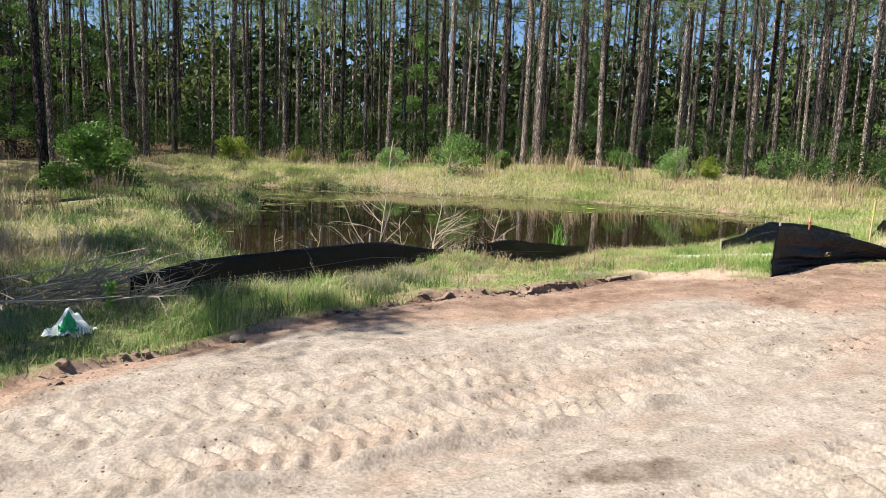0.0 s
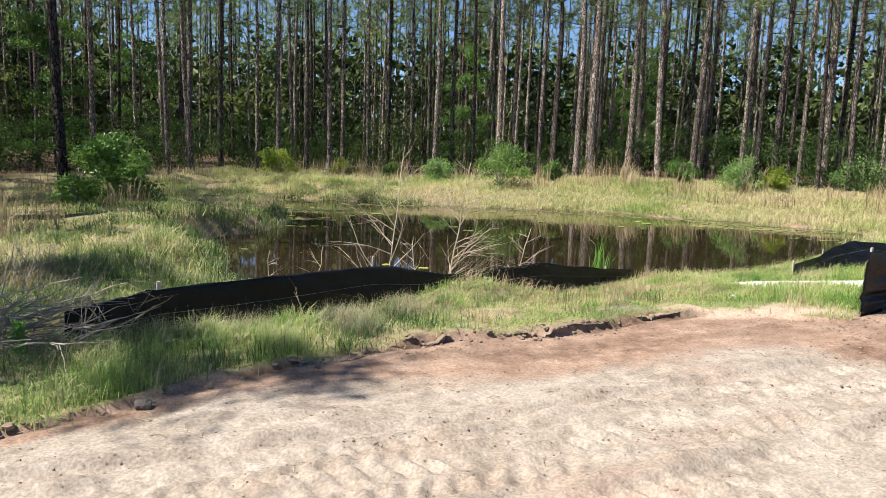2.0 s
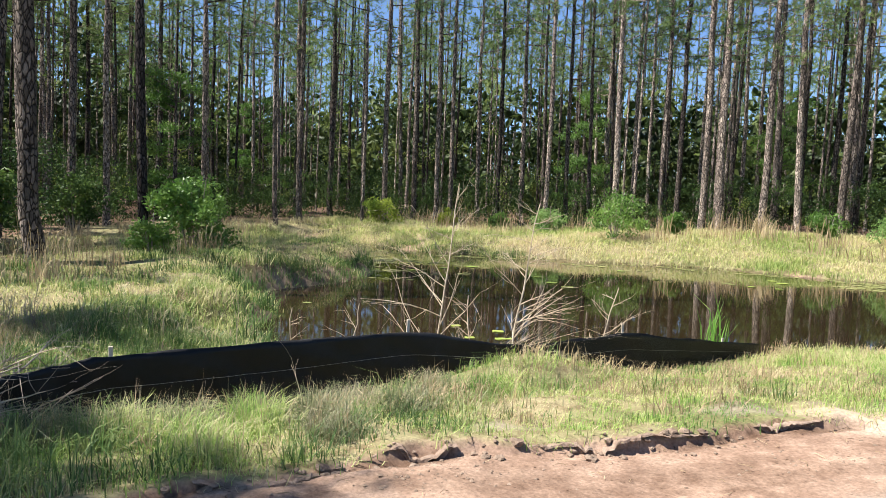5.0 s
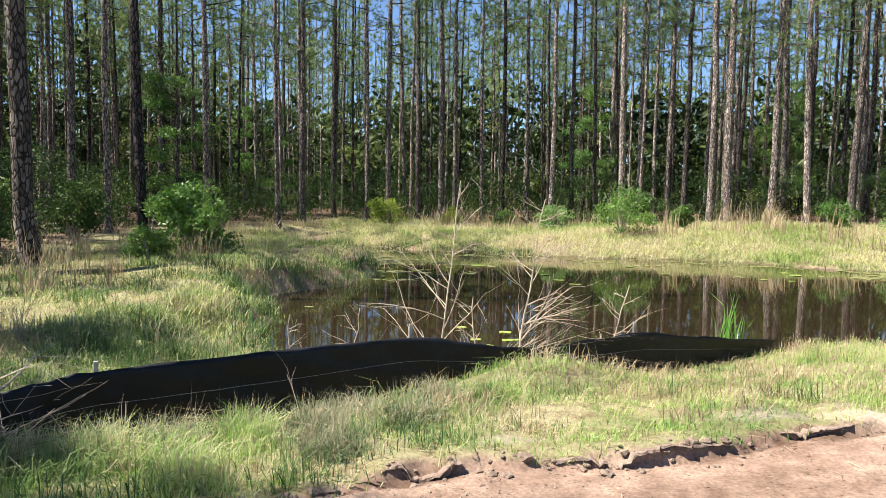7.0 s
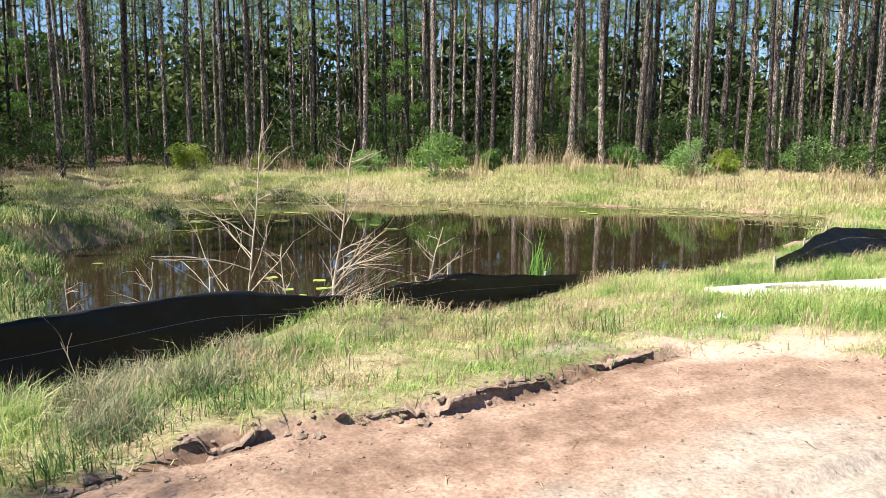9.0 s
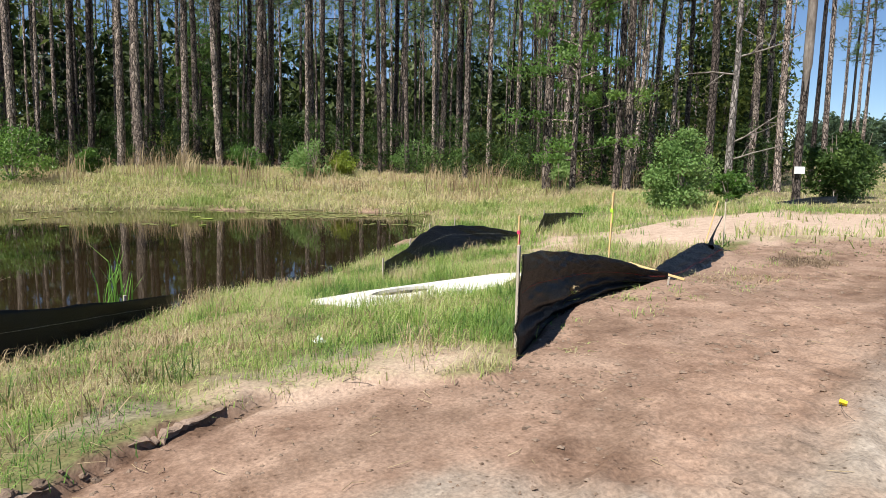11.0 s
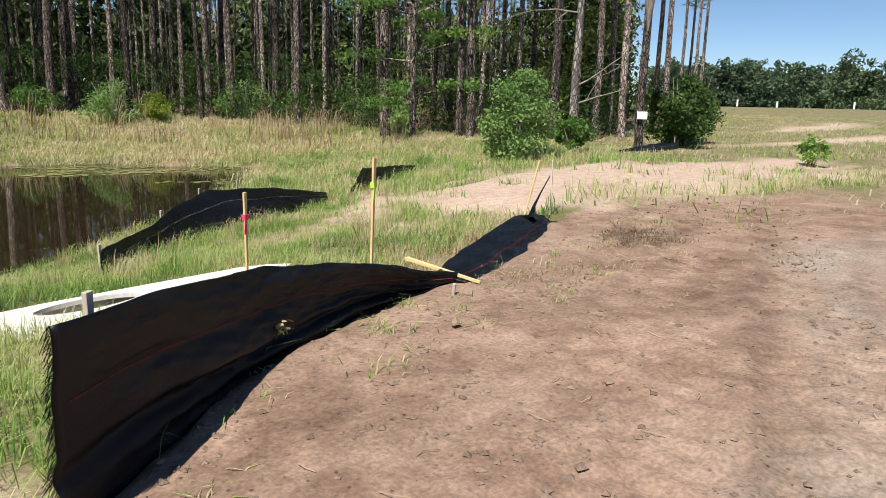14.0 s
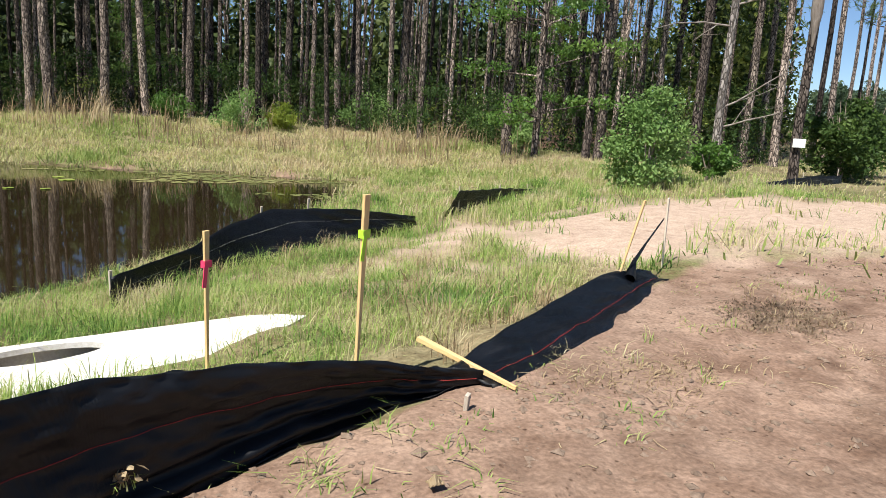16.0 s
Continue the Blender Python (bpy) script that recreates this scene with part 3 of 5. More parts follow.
def blades(x, y, z, height, count, width, lean, g, spread=0.05):
    """Tufts of tapered, bent blades at the places given."""
    n = len(x)
    X, Y, Z = (np.repeat(v, count) for v in (x, y, z))
    H = np.repeat(height, count) * g.uniform(0.5, 1.15, n * count)
    a = g.uniform(0, 2 * np.pi, n * count)
    L = np.abs(g.normal(0, lean, n * count)) + 0.05
    ox, oy = g.normal(0, spread, n * count), g.normal(0, spread, n * count)
    base = np.stack([X + ox, Y + oy, Z - 0.03], -1)
    out = np.stack([np.cos(a), np.sin(a), np.zeros_like(a)], -1)
    side = np.stack([-np.sin(a + 0.5), np.cos(a + 0.5), np.zeros_like(a)], -1) * (width * g.uniform(0.6, 1.3, n * count))[:, None]
    up = np.array([0, 0, 1.0])
    mid = base + up * (H * 0.6)[:, None] + out * (H * L * 0.35)[:, None]
    tip = base + up * (H * (1 - 0.35 * np.minimum(L, 1.4)))[:, None] + out * (H * L)[:, None]
    V = np.stack([base - side, base + side, mid - side * 0.75, mid + side * 0.75, tip], 1).reshape(-1, 3)
    k = np.arange(n * count)[:, None] * 5
    F = np.concatenate([k + np.array([[0, 1, 3]]), k + np.array([[0, 3, 2]]), k + np.array([[2, 3, 4]])], 1).reshape(-1, 3)
    return V, F


def scatter(xa, xb, ya, yb, count, g):
    return g.uniform(xa, xb, count), g.uniform(ya, yb, count)


def leaves(centres, size, g, droop=0.0):
    """A four-cornered leaf at each centre, turned at random."""
    n = len(centres)
    d = unit(g.normal(size=(n, 3)) + np.array([0, 0, -droop]))
    s = unit(np.cross(d, g.normal(size=(n, 3))))
    L = size * g.uniform(0.6, 1.3, n)[:, None]
    c = np.asarray(centres)
    nrm = np.cross(d, s)
    V = np.stack([c - d * L * 0.5, c + s * L * 0.27 + nrm * L * 0.08, c + d * L * 0.5, c - s * L * 0.27 + nrm * L * 0.08], 1).reshape(-1, 3)
    return V, np.arange(4 * n).reshape(n, 4)


def clouds(centres, radii, per, g, flat=0.75):
    """Points gathered in soft clumps."""
    c = np.repeat(centres, per, 0)
    r = np.repeat(radii, per)
    v = unit(g.normal(size=c.shape)) * (g.random(len(c)) ** 0.5 * r)[:, None]
    v[:, 2] *= flat
    return c + v


def needles(centres, size, rays, width, g):
    """Star-shaped tufts of pine needles."""
    n = len(centres)
    c = np.repeat(centres, rays, 0)
    d = unit(g.normal(size=(n * rays, 3)) + np.array([0, 0, 0.25]))
    s = unit(np.cross(d, g.normal(size=d.shape))) * width
    L = (size * g.uniform(0.6, 1.2, n * rays))[:, None]
    V = np.stack([c - s, c + s, c + d * L], 1).reshape(-1, 3)
    return V, np.arange(3 * n * rays).reshape(-1, 3)


def pine_trunk(g, height, wobble=0.12, sides=9):
    z = np.concatenate([[-0.25, 0.0, 0.12, 0.35], np.linspace(1.0, height, 11)])
    r = 0.5 * (1 - 0.055 * np.maximum(z, 0) / 1.6 * 0.9)
    r = np.maximum(r, 0.10) * np.where(z < 0.4, 1.0 + 0.35 * (0.4 - z), 1.0)
    path = np.stack([np.cumsum(g.normal(0, wobble / 4, len(z))), np.cumsum(g.normal(0, wobble / 4, len(z))), z], -1)
    path[:4, :2] = path[3, :2]
    path[:, :2] -= path[0, :2]
    return path, r


def pine_crown(path, g, low, high, count, reach, tufts):
    """Boughs with needle tufts from a trunk's path; returns boughs and needles."""
    boughs, ends = [], []
    for k in range(count):
        h = low + (high - low) * (k + g.random()) / count
        o = np.array([np.interp(h, path[:, 2], path[:, 0]), np.interp(h, path[:, 2], path[:, 1]), h])
        a = g.uniform(0, 2 * np.pi)
        L = reach * (0.5 + 0.6 * g.random()) * (1.0 - 0.45 * (h - low) / (high - low))
        e = o + np.array([math.cos(a) * L, math.sin(a) * L, L * g.uniform(0.0, 0.5)])
        m = (o + e) / 2 + np.array([0, 0, -0.08 * L])
        boughs.append(tube([o, m, e], [0.035, 0.025, 0.01], 4))
        for t in g.uniform(0.35, 1.05, tufts):
            ends.append(o + (e - o) * t + g.normal(0, 0.22, 3))
    return join(boughs), np.array(ends)


def branching(g, origin, way, length, radius, depth, spread=0.6, forks=3, out=None, droop=0.0):
    """A bare branching stem as a list of tubes."""
    out = [] if out is None else out
    n = 5
    pts, d = [np.array(origin, float)], unit(np.array(way, float))
    for i in range(n):
        d = unit(d + g.normal(0, 0.10, 3) + np.array([0, 0, -droop]))
        pts.append(pts[-1] + d * length / n)
    radii = np.linspace(radius, radius * 0.35, n + 1)
    out.append(tube(pts, radii, 5))
    if depth > 0:
        for k in range(forks):
            i = int(g.integers(1, n + 1))
            w = unit(d + g.normal(0, spread, 3))
            branching(g, pts[i], w, length * g.uniform(0.4, 0.7), radii[i] * 0.62, depth - 1, spread, forks, out, droop)
    return out


def bush(name, x, y, width, height, leaf, material, label, seed, count=2600, group="shrubs along the pond", lift=0.15, yaw=0.0):
    g = np.random.default_rng(seed)
    ob = thing(name, x, y, level(x, y), label, "shrub", group)
    for k in range(7):
        a = g.uniform(0, 2 * np.pi)
        tip = np.array([math.cos(a) * width * 0.3 * g.random(), math.sin(a) * width * 0.3 * g.random(), height * g.uniform(0.55, 0.85)])
        v, f = tube([(0.05 * math.cos(a), 0.05 * math.sin(a), -0.1), tip * 0.5 + g.normal(0, 0.04, 3), tip], [0.025, 0.018, 0.007], 5)
        part("stem", np_mesh("stem", v, f, M_TWIG_GREY, True), ob)
    nl = 30
    c = unit(g.normal(size=(nl, 3))) * (g.random((nl, 1)) ** 0.4)
    c = c * np.array([width * 0.38, width * 0.38, height * 0.40]) + np.array([0, 0, height * (0.5 + lift * 0.3)])
    c[:, :2] *= (1.15 - 0.45 * np.clip(c[:, 2:3] / height, 0, 1) ** 2)
    pts = clouds(c, np.full(nl, 0.17 * (width + height) / 2) * g.uniform(0.7, 1.3, nl), count // nl, g)
    v, f = leaves(pts[pts[:, 2] > 0.02], leaf, g)
    part("foliage", np_mesh("foliage", v, f, material), ob)
    return ob


# pines whose place along the wood's edge can be told: x, y, thickness
PINES_WEST = ((-9.7, 14.6, 0.36), (-13.6, 17.4, 0.32), (-15.5, 20.5, 0.29), (-17.4, 24.0, 0.29), (-18.1, 26.6, 0.27), (-10.0, 18.1, 0.24), (-16.9, 31.2, 0.27), (-14.7, 33.6, 0.23),
              (-15.1, 36.8, 0.31), (-14.9, 40.2, 0.33), (-11.8, 37.1, 0.19), (-10.8, 37.5, 0.30), (-10.0, 39.9, 0.29), (-8.1, 40.4, 0.26), (-7.1, 42.7, 0.24))
PINES_NORTH = ((-6.0, 42.9, 0.27), (-4.4, 41.1, 0.23), (-3.1, 40.3, 0.28), (-2.4, 44.4, 0.28), (-1.1, 43.5, 0.24), (0.4, 40.5, 0.36), (1.3, 45.5, 0.25), (2.6, 41.5, 0.26),
               (3.4, 41.5, 0.29), (4.5, 40.4, 0.36), (5.2, 39.3, 0.40), (6.9, 45.1, 0.25), (7.2, 40.0, 0.36), (8.7, 39.8, 0.33), (10.4, 39.4, 0.36), (11.7, 42.1, 0.27),
               (8.6, 45.6, 0.36), (10.9, 43.1, 0.29), (12.1, 44.9, 0.42), (12.5, 38.6, 0.23), (12.2, 35.5, 0.23), (15.0, 40.9, 0.36), (15.7, 39.6, 0.24), (16.7, 39.1, 0.35))
PINES_EAST = ((18.1, 40.7, 0.31), (19.4, 37.9, 0.35), (21.1, 39.2, 0.29), (23.6, 40.0, 0.21), (18.4, 27.5, 0.36), (20.6, 26.1, 0.27), (20.6, 25.5, 0.30), (25.7, 28.2, 0.24),
              (25.2, 25.8, 0.36), (28.6, 26.4, 0.30), (30.5, 27.2, 0.29), (28.4, 24.9, 0.31), (32.4, 26.2, 0.24), (32.7, 25.8, 0.27),
              (49.1, 35.5, 0.25), (53.5, 37.8, 0.23), (47.0, 33.2, 0.23), (52.3, 36.0, 0.26))
PINE_KINDS = []
for k in range(7):
    g = np.random.default_rng(100 + k)
    path, r = pine_trunk(g, 21.0 + k * 0.4, 0.16)
    v, f = tube(path * np.array([3.2, 3.2, 1]), r, 10)
    trunk = np_mesh("trunk", v, f, M_BARK, True)
    (bv, bf), ends = pine_crown(path, g, 7.5 + 0.9 * (k % 4), 21.0, 24, 2.0, 10)
    boughs = np_mesh("branchwork", bv, bf, M_BARK, True)
    nv, nf = needles(ends, 0.30, 11, 0.017, g)
    crown = np_mesh("crown", nv, nf, M_NEEDLE)
    PINE_KINDS.append((trunk, boughs, crown))


def pine(x, y, thick, k, label="tall straight pine with rough grey-brown bark", lean=(0.0, 0.0)):
    ob = tagged(new("pine_tree"), label, "tree", "pines at the wood's edge")
    ob.matrix_basis = pose(x, y, level(x, y), lean[0], lean[1], 47.0 * k)
    trunk, boughs, crown = PINE_KINDS[k % 7]
    t = part("trunk", trunk, ob, at=Matrix.Diagonal((thick, thick, 1, 1)))
    tagged(part("branchwork", boughs, ob), kind="stuff")
    tagged(part("crown", crown, ob), kind="stuff")
    return ob


g = np.random.default_rng(42)
count = 0
for row in (PINES_WEST, PINES_NORTH, PINES_EAST):
    for x, y, thick in row:
        pine(x, y, thick, count, lean=(g.normal(0, 0.7), g.normal(0, 0.7)))
        count += 1

# the pine that carries the notice, half stripped of bark
NOTICE_PINE = pine(22.0, 19.5, 0.25, 3, "tall pine partly stripped to pale bare wood")

# the wood behind, past counting
front = np.array([(a, b) for row in (PINES_WEST, PINES_NORTH, PINES_EAST) for a, b, c in row])
stems, ends, picked = [], [], [tuple(p) for p in front]
g = np.random.default_rng(7)
tries = 0
while len(picked) < 820 and tries < 60000:
    tries += 1
    x, y = g.uniform(-70, 62), g.uniform(3, 105)
    if not in_wood(np.array([x]), np.array([y]))[0] or g.random() > 1.25 - y / 110:
        continue
    near = np.array(picked)
    if np.min(np.hypot(near[:, 0] - x, near[:, 1] - y)) < 1.15:
        continue
    picked.append((x, y))
WOODS = np.array(picked[len(front):])
WOODS = WOODS[np.argsort(np.hypot(WOODS[:, 0] - 2, (WOODS[:, 1] - 14) * 1.1))]
for k, (x, y) in enumerate(WOODS[:170]):
    pine(x, y, g.uniform(0.14, 0.30), k, "slender pine standing inside the wood", (g.normal(0, 0.9), g.normal(0, 0.9)))
WOODS = WOODS[170:]
WZ = ground_level(WOODS[:, 0], WOODS[:, 1])
for (x, y), z in zip(WOODS, WZ):
    thick = g.uniform(0.10, 0.30)
    path, r = pine_trunk(g, 20.0, 0.14)
    path = path[::2] + np.array([x, y, z])
    path[:, 0] += (path[:, 2] - z) * g.normal(0, 0.012)
    path[:, 1] += (path[:, 2] - z) * g.normal(0, 0.012)
    stems.append(tube(path, r[::2] * thick, 7))
    top = g.uniform(8.0, 12.0)
    n = 44
    h = g.uniform(top, 20.0, n)
    rad = 1.7 * (1.1 - 0.6 * (h - top) / (20 - top)) * g.random(n) ** 0.6
    a = g.uniform(0, 2 * np.pi, n)
    ends.append(np.stack([x + rad * np.cos(a), y + rad * np.sin(a), z + h], -1))
v, f = join(stems)
tagged(new("far_trunks", np_mesh("far_trunks", v, f, M_BARK_FAR, True)), "crowded pine trunks deep in the shaded wood", "woodland", kind="stuff")
v, f = needles(np.concatenate(ends), 0.60, 9, 0.042, g)
tagged(new("far_crowns", np_mesh("far_crowns", v, f, M_NEEDLE)), "dark green pine crowns above the wood", "woodland", kind="stuff")

# leafy undergrowth between the trunks; its colour holds sun flecks and dark shade
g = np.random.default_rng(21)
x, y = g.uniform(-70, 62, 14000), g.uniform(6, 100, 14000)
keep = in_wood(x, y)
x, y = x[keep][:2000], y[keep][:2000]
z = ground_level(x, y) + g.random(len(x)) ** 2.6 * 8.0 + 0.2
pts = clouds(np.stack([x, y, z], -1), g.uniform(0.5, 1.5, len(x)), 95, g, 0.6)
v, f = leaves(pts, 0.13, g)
tagged(new("undergrowth", np_mesh("undergrowth", v, f, M_UNDER_FLECKED)), "dense leafy undergrowth and saplings inside the wood", "undergrowth", kind="stuff")
# shrubs and brambles crowding the wood's edge, their shade put into the leaf colour
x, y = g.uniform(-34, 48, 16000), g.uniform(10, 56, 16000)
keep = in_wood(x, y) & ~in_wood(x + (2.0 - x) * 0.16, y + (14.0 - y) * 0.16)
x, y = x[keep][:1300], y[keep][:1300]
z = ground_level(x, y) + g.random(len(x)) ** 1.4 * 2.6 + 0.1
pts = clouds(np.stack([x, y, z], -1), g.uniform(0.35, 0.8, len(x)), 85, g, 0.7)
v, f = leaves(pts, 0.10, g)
tagged(new("edge_brambles", np_mesh("edge_brambles", v, f, M_LEAF_DARK)), "brambles and shrubs crowding the wood's edge, leaves darkened for shade", "undergrowth", kind="stuff")
# thick leaves behind the eastern corner
k = g.random(420)
x, y = 33 + 48 * k + g.normal(0, 1.5, 420), 29.5 + 35 * k + np.abs(g.normal(0, 3.0, 420))
pts = clouds(np.stack([x, y, g.uniform(0.2, 9, 420)], -1), g.uniform(0.8, 1.8, 420), 80, g, 0.7)
v, f = leaves(pts, 0.36, g)
tagged(new("corner_thicket", np_mesh("corner_thicket", v, f, M_UNDER_FLECKED)), "leafy thicket behind the corner of the wood", "undergrowth", kind="stuff")
# the far side of the wood, its inner shade put into the leaf colour
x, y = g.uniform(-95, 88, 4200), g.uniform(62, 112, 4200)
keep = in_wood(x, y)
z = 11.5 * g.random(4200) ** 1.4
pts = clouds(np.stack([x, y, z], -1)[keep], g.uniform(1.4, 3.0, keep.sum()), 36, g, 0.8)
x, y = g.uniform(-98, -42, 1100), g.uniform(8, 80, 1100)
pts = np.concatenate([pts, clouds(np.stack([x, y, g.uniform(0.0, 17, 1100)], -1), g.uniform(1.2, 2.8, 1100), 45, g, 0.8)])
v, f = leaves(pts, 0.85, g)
tagged(new("deep_woods", np_mesh("deep_woods", v, f, M_DEEP_SHADE)), "leafy depths at the back of the wood", "woodland", kind="stuff")

# treeline across the field: rounded crowns over a lower fringe of saplings
g = np.random.default_rng(33)
pts = []
for k in range(430):
    az = radians(g.uniform(55, 95) if k < 330 else g.uniform(95, 250))
    far = g.uniform(185, 250)
    cx, cy = 3 + math.sin(az) * far, 6 + math.cos(az) * far
    H = g.uniform(7.5, 13.0) if k % 3 else g.uniform(3.0, 5.0)
    n = 12
    c = np.stack([cx + g.normal(0, 2.0, n), cy + g.normal(0, 2.0, n), 0.8 + H * g.random(n) ** 0.6], -1)
    pts.append(clouds(c, g.uniform(1.2, 2.3, n), 40 if k < 330 else 12, g))
v, f = leaves(np.concatenate(pts), 0.95, g)
tagged(new("treeline", np_mesh("treeline", v, f, M_HAZE)), "distant line of trees across the open field", "woodland", kind="stuff")

# ---- grasses ----


def grass(name, area, count, height, per, width, lean, material, label, seed, rule, spread=0.05):
    g = np.random.default_rng(seed)
    x, y = scatter(*area, count, g)
    s, d = shore_distance(x, y), road_depth(x, y)
    b, p, w, sandy = bare_weights(x, y)
    thin = lumps(x, y, 1.3, 30) * 0.5 + 0.5
    keep = rule(x, y, s, d, np.maximum(b, p), g.random(count), thin)
    x, y = x[keep], y[keep]
    h = height * (0.65 + 0.7 * (lumps(x, y, 0.9, 31) * 0.5 + 0.5)) * g.uniform(0.7, 1.2, len(x)) * (1 + 0.7 * fade(x, 2.0, 4.0) * (name == "bank_grass"))
    v, f = blades(x, y, ground_level(x, y), h, per, width, lean, g, spread)
    return tagged(new(name, np_mesh(name, v, f, material)), label, "grass", kind="stuff")


near_rule = lambda x, y, s, d, bare, r, thin: ((ditch_distance(x, y) > 0.28) | (r > 0.8)) & (d < -0.04 - 0.16 * (x > 4.0) - 0.38 * ((x > 6.3) & (x < 9.4))) & (s > -0.1) & (r > bare * 1.1) & (np.hypot(x + 3.5, y - 7.45) > 0.75) & (r < 1.2 - 0.35 * thin) & (np.hypot((x - 5.25) / 1.35, (y - 11.93) / 0.58) > 1)
grass("bank_grass", (-5.2, 9.6, 4.2, 17.5), 27000, 0.11, 13, 0.0027, 0.85, M_GRASS, "fresh green and straw-tipped grass on the pond bank", 51, near_rule, 0.06)
grass("bank_grass", (9.0, 19.0, 11.0, 25.0), 4500, 0.15, 11, 0.006, 0.8, M_GRASS, "green grass beside the sandy patch", 52, near_rule, 0.09)
tall = lambda x, y, s, d, bare, r, thin: (ditch_distance(x, y) > 0.6) & (d < -0.12) & (s > 0.0) & (r > bare) & (r < fade(1.3 - x, 0, 2.0) * (0.35 + 0.6 * thin)) & (np.hypot(x + 3.4, y - 7.5) > 0.9)
grass("tall_grass", (-5.5, 1.3, 4.2, 11.5), 3600, 0.20, 12, 0.004, 0.8, M_GRASS_TALL, "tall uncut grass in front of the silt fence", 53, tall, 0.07)
grass("tussock_grass", (-5.2, 2.6, 4.2, 13.4), 620, 0.25, 46, 0.0036, 0.85, M_GRASS_TALL, "thick tussocks of long grass in front of the fence", 64, lambda x, y, s, d, bare, r, thin: (ditch_distance(x, y) > 0.5) & (d < -0.3) & (s > 0.15) & (r < 0.25 + 0.75 * fade(0.8 - x, 0, 2.5)) & (thin > 0.35) & (np.hypot(x + 3.4, y - 7.5) > 0.9), 0.07)
grass("tussock_grass", (-5.0, 9.5, 4.2, 16.5), 700, 0.24, 40, 0.0034, 0.9, M_STRAW, "dry bleached tussocks on the pond bank", 65, lambda x, y, s, d, bare, r, thin: (d < -0.35) & (s > 0.1) & (thin < 0.55) & ~((x > 3.9) & (x < 6.6) & (y < 12.8)), 0.08)
grass("tussock_grass", (-13.0, -3.0, 9.5, 33.0), 420, 0.28, 44, 0.007, 0.9, M_GRASS_LEFT, "humped tussocks along the marshy shore", 66, lambda x, y, s, d, bare, r, thin: (s > 0.05) & (s < 6) & (d < -3), 0.16)
# fringe coloured dark as the shaded water side of the mounds
grass("sedge", (-9.5, -2.6, 10.0, 31.0), 5200, 0.34, 16, 0.007, 0.75, M_SEDGE_SHADE, "sedge hanging over the marshy shore, coloured as the mounds' shaded side", 72, lambda x, y, s, d, bare, r, thin: (s > -0.05) & (s < 0.38) & (d < -2.2) & (r < 0.25 + thin), 0.10)
# dark tufts added as shadow gaps over the marsh bank
grass("sedge", (-11.0, -3.2, 10.5, 26.0), 260, 0.30, 46, 0.006, 0.8, M_SEDGE_SHADE, "dark sedge tufts standing in for shadow between the marsh hummocks", 73, lambda x, y, s, d, bare, r, thin: (s > 0.3) & (s < 4.5) & (d < -2.6) & (lumps(x, y, 1.0, 74) > -0.1), 0.17)
grass("dry_reeds", (-14.0, -6.5, 11.5, 30.0), 260, 0.75, 22, 0.006, 0.4, M_STRAW, "tall dead reeds among the marsh grass", 67, lambda x, y, s, d, bare, r, thin: (s > 1.6) & (s < 7) & (d < -4) & (thin > 0.4), 0.15)
grass("straw_grass", (-1.0, 3.6, 7.5, 13.5), 1600, 0.2, 10, 0.003, 0.75, M_STRAW, "dry straw grass on the bank", 54, lambda x, y, s, d, bare, r, thin: (d < -0.9) & (s > 0.1) & (r < thin), 0.09)
grass("marsh_grass", (-14.0, -2.6, 8.4, 35.0), 12500, 0.11, 12, 0.007, 1.1, M_GRASS_LEFT, "matted marsh grass over hummocks", 55, lambda x, y, s, d, bare, r, thin: (s > -0.05) & (d < -2.6) & (x < -2.2 - 0.2 * (y < 10.6)) & (s < 9), 0.13)
grass("far_bank_grass", (-15.0, 22.0, 22.0, 43.0), 14500, 0.28, 10, 0.011, 0.95, M_GRASS_FAR, "sunlit yellow-green grass on the far bank", 56, lambda x, y, s, d, bare, r, thin: (s > -0.02) & (s < 13) & (y > 22 + np.maximum(0, 6 - np.abs(x)) * 1.0) & (x + y > 12), 0.16)
grass("far_reeds", (-14.0, 24.0, 26.0, 42.0), 1500, 1.0, 12, 0.012, 0.35, M_STRAW, "pale dead reeds at the foot of the pines", 57, lambda x, y, s, d, bare, r, thin: (s > 4.2) & (s < 10) & (r < thin * 1.3 - 0.25), 0.2)
grass("field_grass", (9.0, 75.0, -14.0, 52.0), 17000, 0.20, 8, 0.012, 0.7, M_GRASS_FAR, "patchy dry grass over the open field", 58, lambda x, y, s, d, bare, r, thin: (s > 6) & ((d < 1.2) | (x > 17)) & (r > bare * 0.85) & (r < 0.35 + thin) & (x - 10 > (y - 20) * 1.35), 0.25)
grass("weeds", (2.5, 14.0, 8.5, 13.5), 420, 0.10, 9, 0.004, 1.1, M_GRASS, "small weeds along the edge of the bare soil", 59, lambda x, y, s, d, bare, r, thin: (d > -0.2) & (d < 0.5 + 1.0 * fade(x, 8, 11)) & (r < 0.75 * thin + 0.1), 0.05)

grass("weeds", (4.2, 9.6, 8.4, 11.2), 170, 0.085, 16, 0.0034, 1.3, M_GRASS, "low weed tufts along the foot of the fence", 68, lambda x, y, s, d, bare, r, thin: (d > 0.03) & (d < 0.7) & (lumps(x, y, 0.45, 69) > 0.15), 0.045)
grass("weeds", (8.6, 15.0, 9.0, 12.5), 420, 0.07, 14, 0.0034, 1.5, M_STRAW, "trampled dry grass on the sandy ground", 70, lambda x, y, s, d, bare, r, thin: (lumps(x, y, 0.6, 71) > 0.25), 0.06)

# straws and crumbs of soil lying on the track
g = np.random.default_rng(61)
x, y = scatter(-4, 12.5, 1.5, 12, 120000, g)
d = road_depth(x, y)
